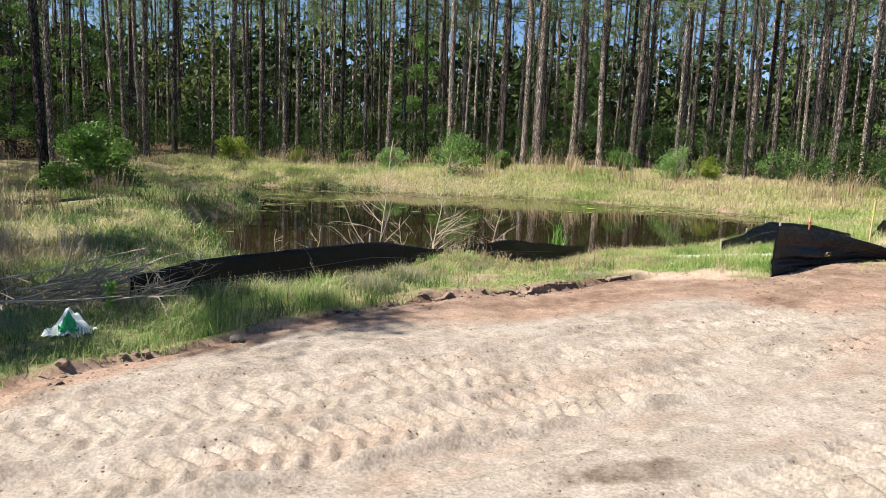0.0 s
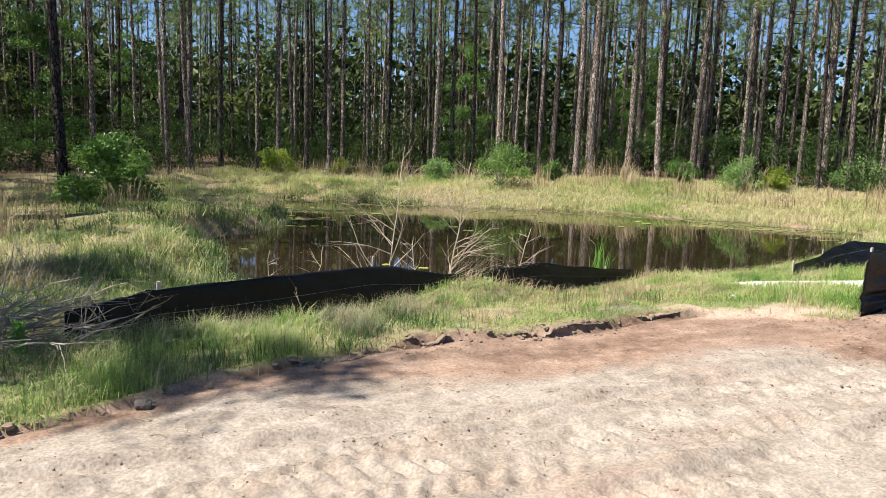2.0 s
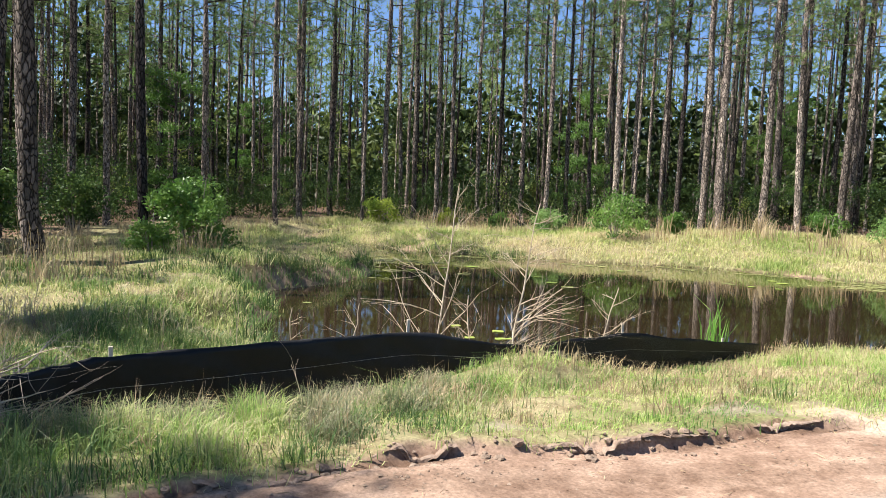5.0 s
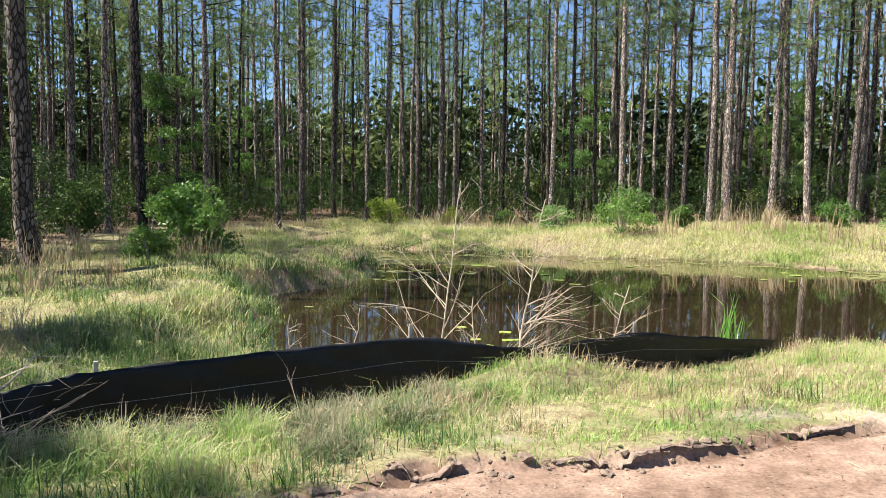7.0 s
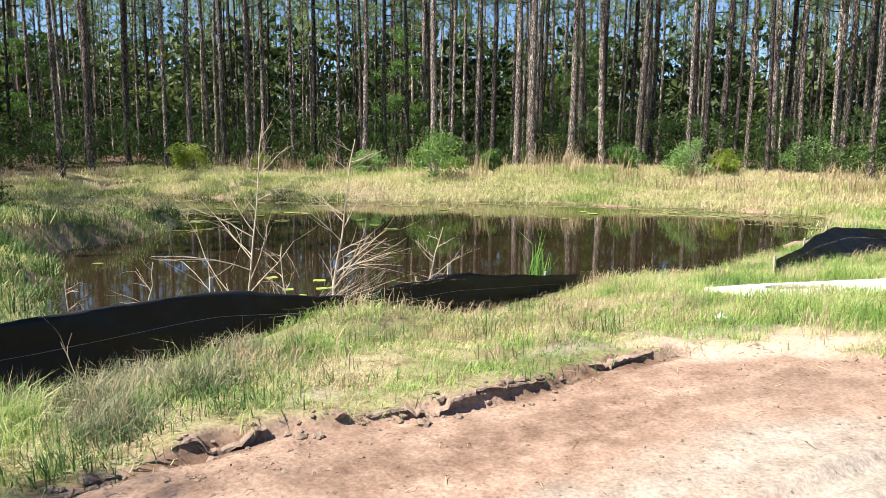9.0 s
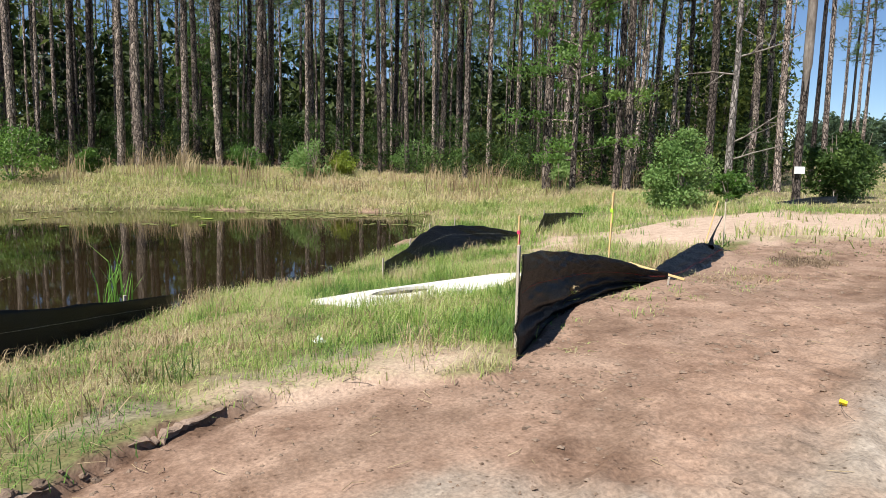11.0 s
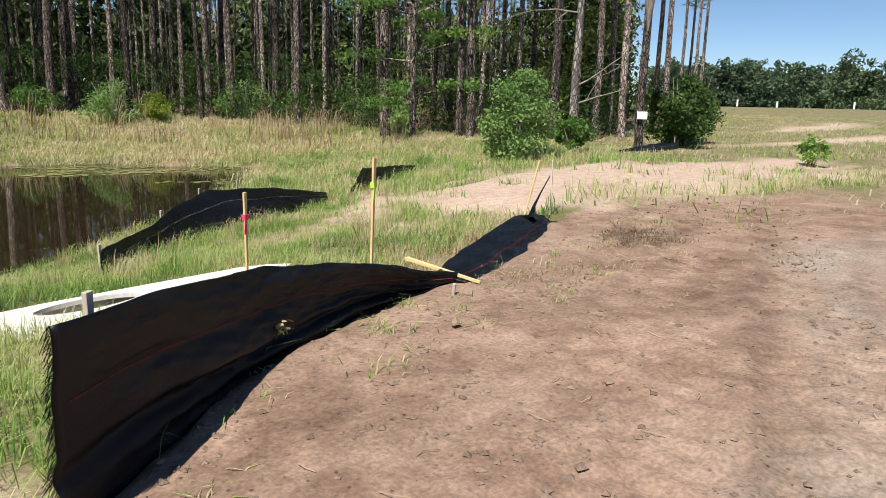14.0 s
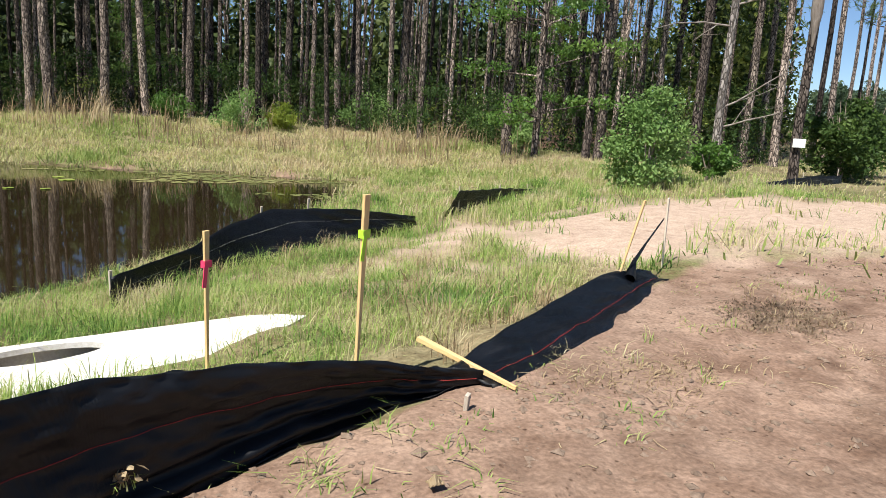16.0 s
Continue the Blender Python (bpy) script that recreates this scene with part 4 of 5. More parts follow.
uu, vv = x * math.cos(TURN) + y * math.sin(TURN), -x * math.sin(TURN) + y * math.cos(TURN)
keep = (d > 0.0) & (np.abs(vv - 3.07) > 0.2) & (g.random(120000) < (0.25 + 0.75 * fade(lumps(uu * 0.3, vv, 0.16, 42), -0.2, 0.5)) * (0.10 + 0.12 * fade(x, 2.5, 4.5) + 0.5 * np.exp(-np.abs(d) / 0.6) + 0.8 * fade(lumps(x, y, 0.8, 40) + 0.6 * lumps(x, y, 0.3, 41), 0.1, 0.7)))
x, y = x[keep], y[keep]
z, n = ground_level(x, y), len(x)
octa = np.array(((1, 0, 0), (0, 1, 0), (-1, 0, 0), (0, -1, 0), (0.25, 0.15, 0.5), (0, 0, -0.6)))
tri = np.array(((0, 1, 4), (1, 2, 4), (2, 3, 4), (3, 0, 4), (1, 0, 5), (2, 1, 5), (3, 2, 5), (0, 3, 5)))
size = 0.0038 + (0.012 + 0.012 * fade(x, 2.5, 4.5)) * g.random(n) ** 5
V = octa[None] * (size[:, None, None] * g.uniform(0.6, 1.4, (n, 6, 1)))
a = g.uniform(0, 6.3, n)
V = np.stack([V[..., 0] * np.cos(a)[:, None] - V[..., 1] * np.sin(a)[:, None], V[..., 0] * np.sin(a)[:, None] + V[..., 1] * np.cos(a)[:, None], V[..., 2]], -1)
V = V + np.stack([x, y, z + size * 0.1], -1)[:, None]
F = tri[None] + (np.arange(n) * 6)[:, None, None]
tagged(new("soil_crumbs", np_mesh("soil_crumbs", V.reshape(-1, 3), F.reshape(-1, 3), M_CLOD)), "loose crumbs of brown soil on the track", "soil", kind="stuff")

x, y = scatter(-3, 12, 3.5, 12, 1500, g)
d = road_depth(x, y)
keep = (d > -0.15) & (d < 3) & (g.random(1500) < np.exp(-np.abs(d) / 1.3))
straws = []
for a, b in zip(x[keep], y[keep]):
    t, L, c = g.uniform(0, 6.3), g.uniform(0.03, 0.13), level(a, b) + 0.008
    straws.append(tube([(a, b, c), (a + L * math.cos(t) * 0.5, b + L * math.sin(t) * 0.5, c + 0.008), (a + L * math.cos(t + 0.3), b + L * math.sin(t + 0.3), c)], [0.0016] * 3, 3))
v, f = join(straws)
tagged(new("loose_straw", np_mesh("loose_straw", v, f, M_STRAW)), "scattered dry straws on the bare soil", "straw", kind="stuff")

# ---- silt fences ----


def stake_mesh(height, w=0.034, t=0.018, point=0.10):
    bm = bmesh.new()
    bmesh.ops.create_cube(bm, size=1.0)
    bmesh.ops.scale(bm, vec=(w, t, height + point), verts=bm.verts)
    bmesh.ops.translate(bm, vec=(0, 0, (height - point) / 2), verts=bm.verts)
    for v in bm.verts:
        if v.co.z < 0:
            v.co.x *= 0.25
    bmesh.ops.bevel(bm, geom=list(bm.edges), offset=0.002, segments=1, affect="EDGES")
    return bm


def cloth(low, high, nu, nv, fold, seed, sag=0.0, taut=False):
    """A sheet between two lines of points, with folds and slack."""
    g = np.random.default_rng(seed)
    low, high = np.array(low, float), np.array(high, float)
    k = np.linspace(0, 1, len(low))
    u = np.linspace(0, 1, nu)
    lo = np.stack([np.interp(u, k, low[:, i]) for i in range(3)], -1)
    hi = np.stack([np.interp(u, k, high[:, i]) for i in range(3)], -1)
    soft = np.ones(7) / 7
    for arr in (lo, hi):
        for i in range(3):
            pad = np.pad(arr[:, i], 3, mode="edge")
            arr[1:-1, i] = np.convolve(pad, soft, "valid")[1:-1]
    w = np.linspace(0, 1, nv)
    P = lo[:, None] * (1 - w)[None, :, None] + hi[:, None] * w[None, :, None]
    along = unit(np.gradient(lo, axis=0))
    nrm = unit(np.cross(along, unit(hi - lo + 1e-6)))
    length = np.linalg.norm(np.diff(lo, axis=0), axis=1).sum()
    U, W = np.meshgrid(u * length, w, indexing="ij")
    height = np.linalg.norm(hi - lo, axis=1)[:, None]
    ripple = fold * (lumps(U * 1.0 + W * 0.5, W * 0.6, 0.28, seed) + 0.6 * lumps(U + W * 1.4, W * 0.5, 0.12, seed + 1)) * np.sin(np.pi * (0.12 + 0.8 * W))
    ripple = ripple + 0.6 * fold * np.sin((W * height * 1.1 + U * 0.25) * 22 + 3 * lumps(U, W, 0.5, seed + 2)) * (1 - W)
    if taut:
        # long slack folds that run beside the lower edge and gather at the pulled-down end
        near = 0.5 + lumps(U, W * 0, 0.9, seed + 3)
        ripple = fold * np.sin((W + 0.05 * lumps(U, W, 0.5, seed + 2)) * (16 + 3 * lumps(U, W * 0, 1.2, seed + 4))) * (1 - 0.75 * W) * fade(near, -0.1, 0.6)
        ripple = ripple + 1.5 * fold * np.sin(np.pi * W) * lumps(U, W, 0.7, seed) + 0.25 * fold * lumps(U * 1.5 + W, W * 3, 0.12, seed + 6)
        ripple = ripple + 0.55 * fold * np.sin(W * 34 + 2.5 * lumps(U, W * 0, 1.1, seed + 7) + 0.8 * U) * (1 - fade(W, 0.25, 0.62)) * fade(lumps(U + 2 * W, W, 0.8, seed + 8), -0.6, 0.2)
        ripple = ripple * fade(W, 0.0, 0.10) * (0.3 + 0.7 * fade(U, 0.0, 0.4)) * fade(length - U, 0.0, 0.5)
    P = P + nrm[:, None] * ripple[..., None]
    P[:, 2:, 2] = np.maximum(P[:, 2:, 2], ground_level(P[:, 2:, 0], P[:, 2:, 1]) + 0.012)
    P[..., 2] -= sag * (np.sin(np.pi * np.clip(W, 0, 1)) * 0.5)
    P[:, -1, 2] += 0.012 * lumps(u * length, u * 0, 0.2, seed + 5)
    i = np.arange(nu * nv).reshape(nu, nv)
    q = np.stack([i[:-1, :-1], i[1:, :-1], i[1:, 1:], i[:-1, 1:]], -1).reshape(-1, 4)
    return P, q, nrm


def settle(points):
    return [(x, y, min(z, level(x, y) - 0.03)) for x, y, z in points]


def silt_fence(label, low, high, stakes, fold, seed, thread, stake_mat, nu=120, nv=16, at_height=0.72, taut=False, torn=None):
    x0, y0 = low[0][0], low[0][1]
    low = settle(low)
    high = [(x, y, max(z, level(x, y) + 0.07)) for x, y, z in high]
    ob = thing("silt_fence", x0, y0, level(x0, y0), label, "silt fence", "silt fences round the pond")
    inv = ob.matrix_basis.inverted()
    P, q, nrm = cloth(low, high, nu, nv, fold, seed, taut=taut)
    off = np.array(ob.matrix_basis.translation)
    fab = part("fabric", np_mesh("fabric", (P - off).reshape(-1, 3), q, M_FABRIC, True), ob)
    mod = fab.modifiers.new("thickness", "SOLIDIFY")
    mod.thickness, mod.offset = 0.004, 0.0
    r = int(at_height * (nv - 1))
    for side in (1, -1):
        v, f = tube(P[2:-2, r] - off + nrm[2:-2] * 0.004 * side, np.full(nu - 4, 0.0014), 4)
        part("thread", np_mesh("thread", v, f, thread), ob, label="stitched marker thread")
    if taut:
        g = np.random.default_rng(seed + 9)
        for k in range(1, nv * 3):
            a = P[0, min(nv - 1, k // 3)] + (P[0, min(nv - 1, k // 3 + 1)] - P[0, min(nv - 1, k // 3)]) * (k % 3) / 3
            out = -np.array((0.75, 0.65, 0.0)) * g.uniform(0.015, 0.05) + np.array((0, 0, -g.uniform(0.0, 0.05)))
            v, f = tube([a - off, a - off + out * 0.5 + (0, 0, 0.006), a - off + out], [0.0016, 0.0013, 0.001], 3)
            part("frayed_thread", np_mesh("frayed_thread", v, f, M_FABRIC), ob)
    if torn:
        # a ragged hole with dry grass pushed through it
        g = np.random.default_rng(seed + 11)
        i, j = np.unravel_index(np.argmin(np.linalg.norm(P - np.array(torn), axis=-1)), P.shape[:2])
        out = nrm[i] if nrm[i][1] < 0 else -nrm[i]
        c = P[i, j] - off + out * 0.012
        v, f = leaves(c + g.normal(0, 0.026, (34, 3)) * np.array((1.2, 0.3, 0.8)), 0.034, g)
        part("torn_patch", np_mesh("torn_patch", v, f, M_STRAW), ob, label="ragged hole with straw pushed through")
        v, f = blades(np.full(14, c[0]), np.full(14, c[1]), np.full(14, c[2]), np.full(14, 0.055), 1, 0.0025, 1.0, g, 0.025)
        tagged(part("straw", np_mesh("straw", v, f, M_GRASS), ob), kind="stuff")
    for (sx, sy, top, tilt_x, tilt_y) in stakes:
        b = level(sx, sy)
        part("stake", stake_mesh(top - b), ob, stake_mat, at=inv @ pose(sx, sy, b, tilt_x, tilt_y, 40))
    return ob


# along the near shore
silt_fence("sagging black fabric silt fence along the near pond shore",
           ((-3.25, 7.42, -0.55), (-3.05, 7.7, -0.55), (-2.78, 8.15, -0.40), (-1.95, 9.3, -0.42), (-0.95, 10.22, -0.42), (0.0, 10.85, -0.42), (1.14, 11.62, -0.45), (1.8, 12.4, -0.45), (2.75, 13.45, -0.55)),
           ((-3.25, 7.44, 0.10), (-3.03, 7.72, 0.15), (-2.76, 8.18, 0.20), (-1.9, 9.38, 0.16), (-0.93, 10.25, 0.20), (0.05, 10.85, 0.02), (1.16, 11.66, 0.115), (1.85, 12.4, -0.03), (2.8, 13.42, -0.19)),
           ((-2.80, 8.24, 0.26, 2, 1), (-1.02, 10.33, 0.29, -1, 2), (1.08, 11.75, 0.21, 2, -2), (2.30, 13.10, -0.10, 1, 2)), 0.018, 3, M_GREYTHREAD, M_LATH_GREY, 150)
# across the outlet bank
silt_fence("black fabric silt fence on weathered stakes beside the water",
           ((5.5, 13.75, -0.36), (6.2, 14.55, -0.33), (7.0, 15.2, -0.30), (8.25, 15.95, -0.25), (9.3, 16.65, -0.22), (9.95, 17.1, -0.2)),
           ((5.52, 13.8, -0.03), (6.25, 14.65, 0.0), (6.75, 15.25, 0.12), (7.45, 15.95, 0.20), (8.6, 16.35, 0.12), (9.95, 17.15, -0.12)),
           ((5.52, 13.84, 0.02, 0, 0), (6.5, 15.05, 0.12, 3, -3), (7.3, 15.98, 0.24, 5, -5), (8.0, 16.35, 0.28, 5, -6)), 0.022, 13, M_GREYTHREAD, M_LATH_GREY)
silt_fence("short torn black silt fence on the grassy slope",
           ((10.55, 17.45, -0.30), (11.2, 17.9, -0.2), (12.3, 18.7, -0.1), (14.2, 20.1, -0.2)),
           ((11.0, 17.65, 0.20), (11.6, 18.15, 0.14), (12.6, 18.95, 0.08), (14.3, 20.2, -0.08)),
           ((11.05, 17.75, 0.26, 0, 0), (12.7, 19.05, 0.14, 0, 0), (14.2, 20.25, 0.0, 0, 0)), 0.02, 23, M_GREYTHREAD, M_LATH_GREY, 60, 10)
silt_fence("low black silt fence at the wood's edge",
           ((19.0, 18.2, -0.05), (21.4, 18.75, 0.0), (24.0, 19.4, 0.0)), ((19.0, 18.25, 0.22), (21.4, 18.8, 0.34), (24.0, 19.45, 0.34)),
           ((19.1, 18.3, 0.36, 0, 0), (21.5, 18.85, 0.46, 0, 0), (23.9, 19.5, 0.5, 0, 0)), 0.02, 33, M_GREYTHREAD, M_LATH_GREY, 60, 8)
# at the bend of the track: stands at its corner, then falls back flat
silt_fence("black silt fence leaning back from the bare track, dusty and torn",
           ((4.13, 8.71, 0.16), (4.59, 9.15, 0.15), (4.95, 9.49, 0.14), (5.22, 9.66, 0.14), (5.52, 9.78, 0.17), (5.86, 9.89, 0.20), (6.26, 10.04, 0.21), (6.5, 10.09, 0.23), (6.74, 10.04, 0.26)),
           ((4.14, 8.70, 0.81), (4.55, 9.06, 0.77), (4.92, 9.38, 0.715), (5.22, 9.62, 0.66), (5.50, 9.74, 0.62), (5.84, 9.86, 0.555), (6.24, 9.99, 0.455), (6.5, 10.05, 0.385), (6.74, 10.02, 0.29)),
           ((4.30, 8.97, 0.83, 0, 0),), 0.042, 43, M_RED, M_LATH_GREY, 150, 44, 0.66, True, (5.27, 9.63, 0.36))
silt_fence("collapsed black silt fence lying towards two lath stakes",
           ((6.78, 9.97, 0.24), (7.33, 10.2, 0.25), (8.16, 10.7, 0.26), (8.8, 11.1, 0.27), (9.42, 11.52, 0.27)),
           ((6.62, 10.12, 0.34), (7.15, 10.45, 0.38), (7.8, 10.83, 0.40), (8.5, 11.2, 0.42), (9.05, 11.5, 0.34)),
           ((6.55, 9.84, 0.34, 6, -4),), 0.03, 53, M_RED, M_LATH_GREY, 90, 18, 0.45)
v, f = tube([(8.72, 11.25, 0.34), (8.86, 11.36, 0.44), (9.15, 11.55, 0.53), (9.62, 11.85, 0.66)], [0.045, 0.016, 0.008, 0.006], 7)
cord = thing("twisted_cord", 8.72, 11.25, 0.34, "twisted end of black fabric tied up to a stake", "fabric")
part("cord", np_mesh("cord", v - np.array((8.72, 11.25, 0.34)), f, M_FABRIC, True), cord)


# ---- survey stakes ----
def lath(x, y, top, material, label, tilt=(0, 0), width=0.038, tape=None, tape_at=0.75, turn=35):
    b = level(x, y)
    ob = thing("lath_stake", x, y, b, label, "stake", "lath stakes")
    ob.matrix_basis = pose(x, y, b, tilt[0], tilt[1], turn)
    part("post", stake_mesh(top - b, width, 0.014), ob, material)
    if tape:
        bm = bmesh.new()
        bmesh.ops.create_cube(bm, size=1.0)
        bmesh.ops.scale(bm, vec=(width + 0.012, 0.026, 0.035), verts=bm.verts)
        bmesh.ops.translate(bm, vec=(0, 0, (top - b) * tape_at), verts=bm.verts)
        r = bmesh.ops.create_cube(bm, size=1.0)
        bmesh.ops.scale(bm, vec=(0.026, 0.004, 0.11), verts=r["verts"])
        bmesh.ops.rotate(bm, cent=(0, 0, 0), matrix=Matrix.Rotation(radians(8), 3, "Y"), verts=r["verts"])
        bmesh.ops.translate(bm, vec=(-0.022, -0.014, (top - b) * tape_at - 0.06), verts=r["verts"])
        part("flagging_tape", bm, ob, tape, "bright flagging tape tied round it")
    return ob


lath(6.27, 10.33, 1.08, M_LATH, "new yellow pine lath stake with lime tape", (1, 1.5), 0.045, M_LIME, 0.80)
lath(5.78, 11.10, 0.81, M_LATH, "new yellow pine lath stake with pink tape", (0, 0), 0.036, M_PINK, 0.78)
lath(8.62, 11.3, 0.93, M_LATH, "leaning lath stake at the fallen fence", (12, 6), 0.038)
lath(9.66, 11.85, 0.84, M_LATH_PALE, "pale lath stake tied with a strip of cloth", (0, -4), 0.05)
# the lath that lies across the fallen fence
fallen = thing("fallen_lath", 6.75, 10.10, 0.37, "fallen lath stake lying across the black fabric", "stake", "lath stakes")
fallen.matrix_basis = look((6.84, 9.94, 0.29), (6.64, 10.40, 0.375))
part("post", stake_mesh(0.54, 0.04, 0.022, 0.02), fallen, M_LATH, at=pose(0, 0, 0, 180, 0, 0))

# ---- concrete outlet ----
outlet = thing("culvert_outlet", 5.2, 11.75, level(5.2, 11.75), "white concrete mitred outlet slab round a culvert pipe", "culvert")


def slab_mesh():
    """A sloping slab with an oval opening, closed with a rim."""
    n = 48
    ang = np.linspace(0, 2 * np.pi, n, endpoint=False)
    ax, ay = math.cos(radians(-3.5)), math.sin(radians(-3.5))
    corner = ((1.32, 0.16), (1.05, 0.38), (-0.6, 0.42), (-1.3, 0.34), (-1.15, -0.36), (-0.35, -0.84), (0.6, -0.46))
    outer = []
    for a in ang:
        c, s = math.cos(a), math.sin(a)
        for (px, py), (qx, qy) in zip(corner, corner[1:] + corner[:1]):
            det = c * (py - qy) - s * (px - qx)
            if abs(det) < 1e-9:
                continue
            far = (px * (py - qy) - py * (px - qx)) / det
            along = (c * py - s * px) / det
            if far > 0 and -1e-6 <= along <= 1 + 1e-6:
                outer.append((c * far, s * far))
                break
    inner = [(-0.30 + 0.36 * math.cos(a), 0.15 + 0.17 * math.sin(a)) for a in ang]
    bm = bmesh.new()
    rings = []
    for ring, drop in ((outer, 0.14), (outer, 0.0), (inner, 0.0), (inner, 0.035)):
        vs = []
        for p, w in ring:
            z = 0.07 * p - 0.03 * abs(w) - drop
            vs.append(bm.verts.new((p * ax - w * ay, p * ay + w * ax, z)))
        rings.append(vs)
    for r0, r1 in zip(rings, rings[1:]):
        for i in range(n):
            bm.faces.new((r0[i], r0[(i + 1) % n], r1[(i + 1) % n], r1[i]))
    bmesh.ops.recalc_face_normals(bm, faces=bm.faces)
    return bm


outlet.matrix_basis = pose(5.3, 11.97, -0.05, 0, 0, 0)
part("slab", slab_mesh(), outlet, M_CONCRETE)
v, f = tube(np.stack([np.linspace(-1.0, -0.22, 9) * math.cos(radians(12)), np.linspace(-1.0, -0.22, 9) * math.sin(radians(-3.5)) + 0.10, np.linspace(-0.40, -0.36, 9)], -1), np.full(9, 0.24), 22)
part("pipe", np_mesh("pipe", v, f, M_PIPE, True), outlet, label="sandy grey concrete pipe in the opening")

# ---- shrubs, rushes and dead wood ----
far_label = "leafy green shrub at the foot of the pines"
bush("shrub", -8.5, 17.8, 2.2, 2.3, 0.10, M_LEAF, "dense green shrub on the marshy bank", 201, 6200, lift=-0.5)
bush("shrub", -8.9, 16.9, 1.2, 1.2, 0.08, M_LEAF, "bright green shrub beside the darker one", 202, 2400, lift=-0.5)
# these two take the dark leaf colour in place of pine shade
bush("shrub", -12.0, 15.5, 2.4, 2.2, 0.11, M_LEAF_DARK, "leafy shrub under the pines, shade put into its leaf colour", 203, 3200)
bush("shrub", -14.5, 21.0, 2.4, 1.8, 0.11, M_LEAF_DARK, "leafy shrub under the pines, shade put into its leaf colour", 204, 2600)
for k, (x, y, w, h, m) in enumerate(((-10.4, 36.3, 2.1, 1.9, M_LEAF_YELLOW), (-7.4, 37.0, 1.2, 1.3, M_LEAF_YELLOW), (-5.0, 37.5, 1.1, 1.2, M_LEAF), (-2.6, 37.6, 1.6, 1.5, M_LEAF_SAGE), (0.55, 34.3, 2.9, 2.5, M_LEAF),
                                     (3.0, 36.8, 0.9, 1.5, M_LEAF), (9.4, 37.8, 1.6, 1.6, M_LEAF), (11.6, 35.6, 2.2, 2.1, M_LEAF_SAGE), (13.2, 36.0, 1.8, 1.3, M_LEAF_YELLOW), (17.0, 36.0, 2.6, 2.0, M_LEAF_SAGE),
                                     (19.4, 36.0, 1.3, 1.7, M_LEAF_SAGE), (21.0, 33.6, 1.5, 1.7, M_LEAF_SAGE), (18.9, 27.2, 1.1, 1.9, M_LEAF_SAGE), (22.0, 24.6, 1.4, 1.3, M_LEAF))):
    bush("shrub", x, y, w * 1.1, h, 0.11, m, far_label, 210 + k, 3200, lift=-0.5)
bush("shrub", 15.9, 18.6, 2.0, 2.55, 0.09, M_LEAF_SAGE, "large pale green willow shrub at the wood's corner", 230, 8200, lift=-0.4)
bush("shrub", 18.0, 18.7, 1.3, 1.0, 0.10, M_LEAF, "low green shrub beside a dead trunk", 231, 2200)
bush("shrub", 24.8, 20.0, 2.6, 2.85, 0.14, M_LEAF_DARK, "rounded dark evergreen shrub at the edge of the field", 232, 5200, lift=-0.3)
bush("shrub", 27.2, 20.9, 2.1, 3.2, 0.14, M_LEAF_DARK, "dark evergreen shrub at the edge of the field", 233, 4200, lift=-0.3)
bush("shrub", 21.4, 14.2, 1.1, 0.7, 0.12, M_GRASS, "low clump of green weeds in the sandy field", 234, 700)


def broadleaf(x, y, height, width, seed, label, low=0.12):
    g = np.random.default_rng(seed)
    ob = thing("broadleaf_tree", x, y, level(x, y), label, "tree", "broadleaf trees in the wood")
    trunk = [(0, 0, -0.2), (0.05, 0.02, height * 0.3), (0.1, -0.05, height * 0.65), (0.05, 0.05, height)]
    v, f = tube(trunk, [0.12, 0.10, 0.06, 0.015], 8)
    part("trunk", np_mesh("trunk", v, f, M_BARK, True), ob)
    cs = []
    for k in range(26):
        h = height * g.uniform(low, 0.98)
        a = g.uniform(0, 2 * np.pi)
        L = width * 0.5 * g.uniform(0.5, 1.0) * (1.05 - 0.5 * h / height)
        e = np.array([math.cos(a) * L, math.sin(a) * L, h + L * g.uniform(-0.1, 0.4)])
        v, f = tube([(0.05, 0, h * 0.93), (e + np.array([0, 0, h * 0.93])) / 2, e], [0.03, 0.02, 0.008], 5)
        part("limb", np_mesh("limb", v, f, M_BARK, True), ob)
        cs += [e, e * np.array([0.6, 0.6, 1.0])]
    pts = clouds(np.array(cs), g.uniform(0.35, 0.75, len(cs)), 150, g, 0.55)
    v, f = leaves(pts, 0.125, g, 0.4)
    part("foliage", np_mesh("foliage", v, f, M_LEAF), ob)


broadleaf(18.6, 26.2, 10.5, 5.4, 301, "tall leafy broadleaf tree among the pines")
broadleaf(23.4, 31.0, 9.0, 4.4, 302, "leafy broadleaf tree behind the pines")
broadleaf(-19.0, 32.0, 7.0, 4.6, 303, "leafy sapling in the shade of the pines")
broadleaf(-7.6, 3.8, 10.5, 4.4, 308, "leafy tree standing west of the track")
broadleaf(-9.6, 5.0, 9.5, 4.2, 309, "leafy tree standing west of the track")
broadleaf(-8.9, 8.3, 8.5, 3.0, 311, "leafy tree standing west of the marsh")
broadleaf(-13.4, 10.4, 11.0, 4.2, 310, "leafy tree at the edge of the wood above the marsh")
broadleaf(-1.5, 48.0, 8.0, 4.6, 305, "sunlit broadleaf tree deeper in the wood")
broadleaf(9.6, 50.0, 8.5, 5.0, 306, "sunlit broadleaf tree deeper in the wood")
broadleaf(-22.0, 45.0, 8.5, 5.0, 307, "sunlit broadleaf tree deeper in the wood")

# dead standing trunk with bare crooked limbs
g = np.random.default_rng(71)
snag = thing("dead_tree", 23.2, 23.1, level(23.2, 23.1), "dead grey tree with bare crooked limbs", "tree")
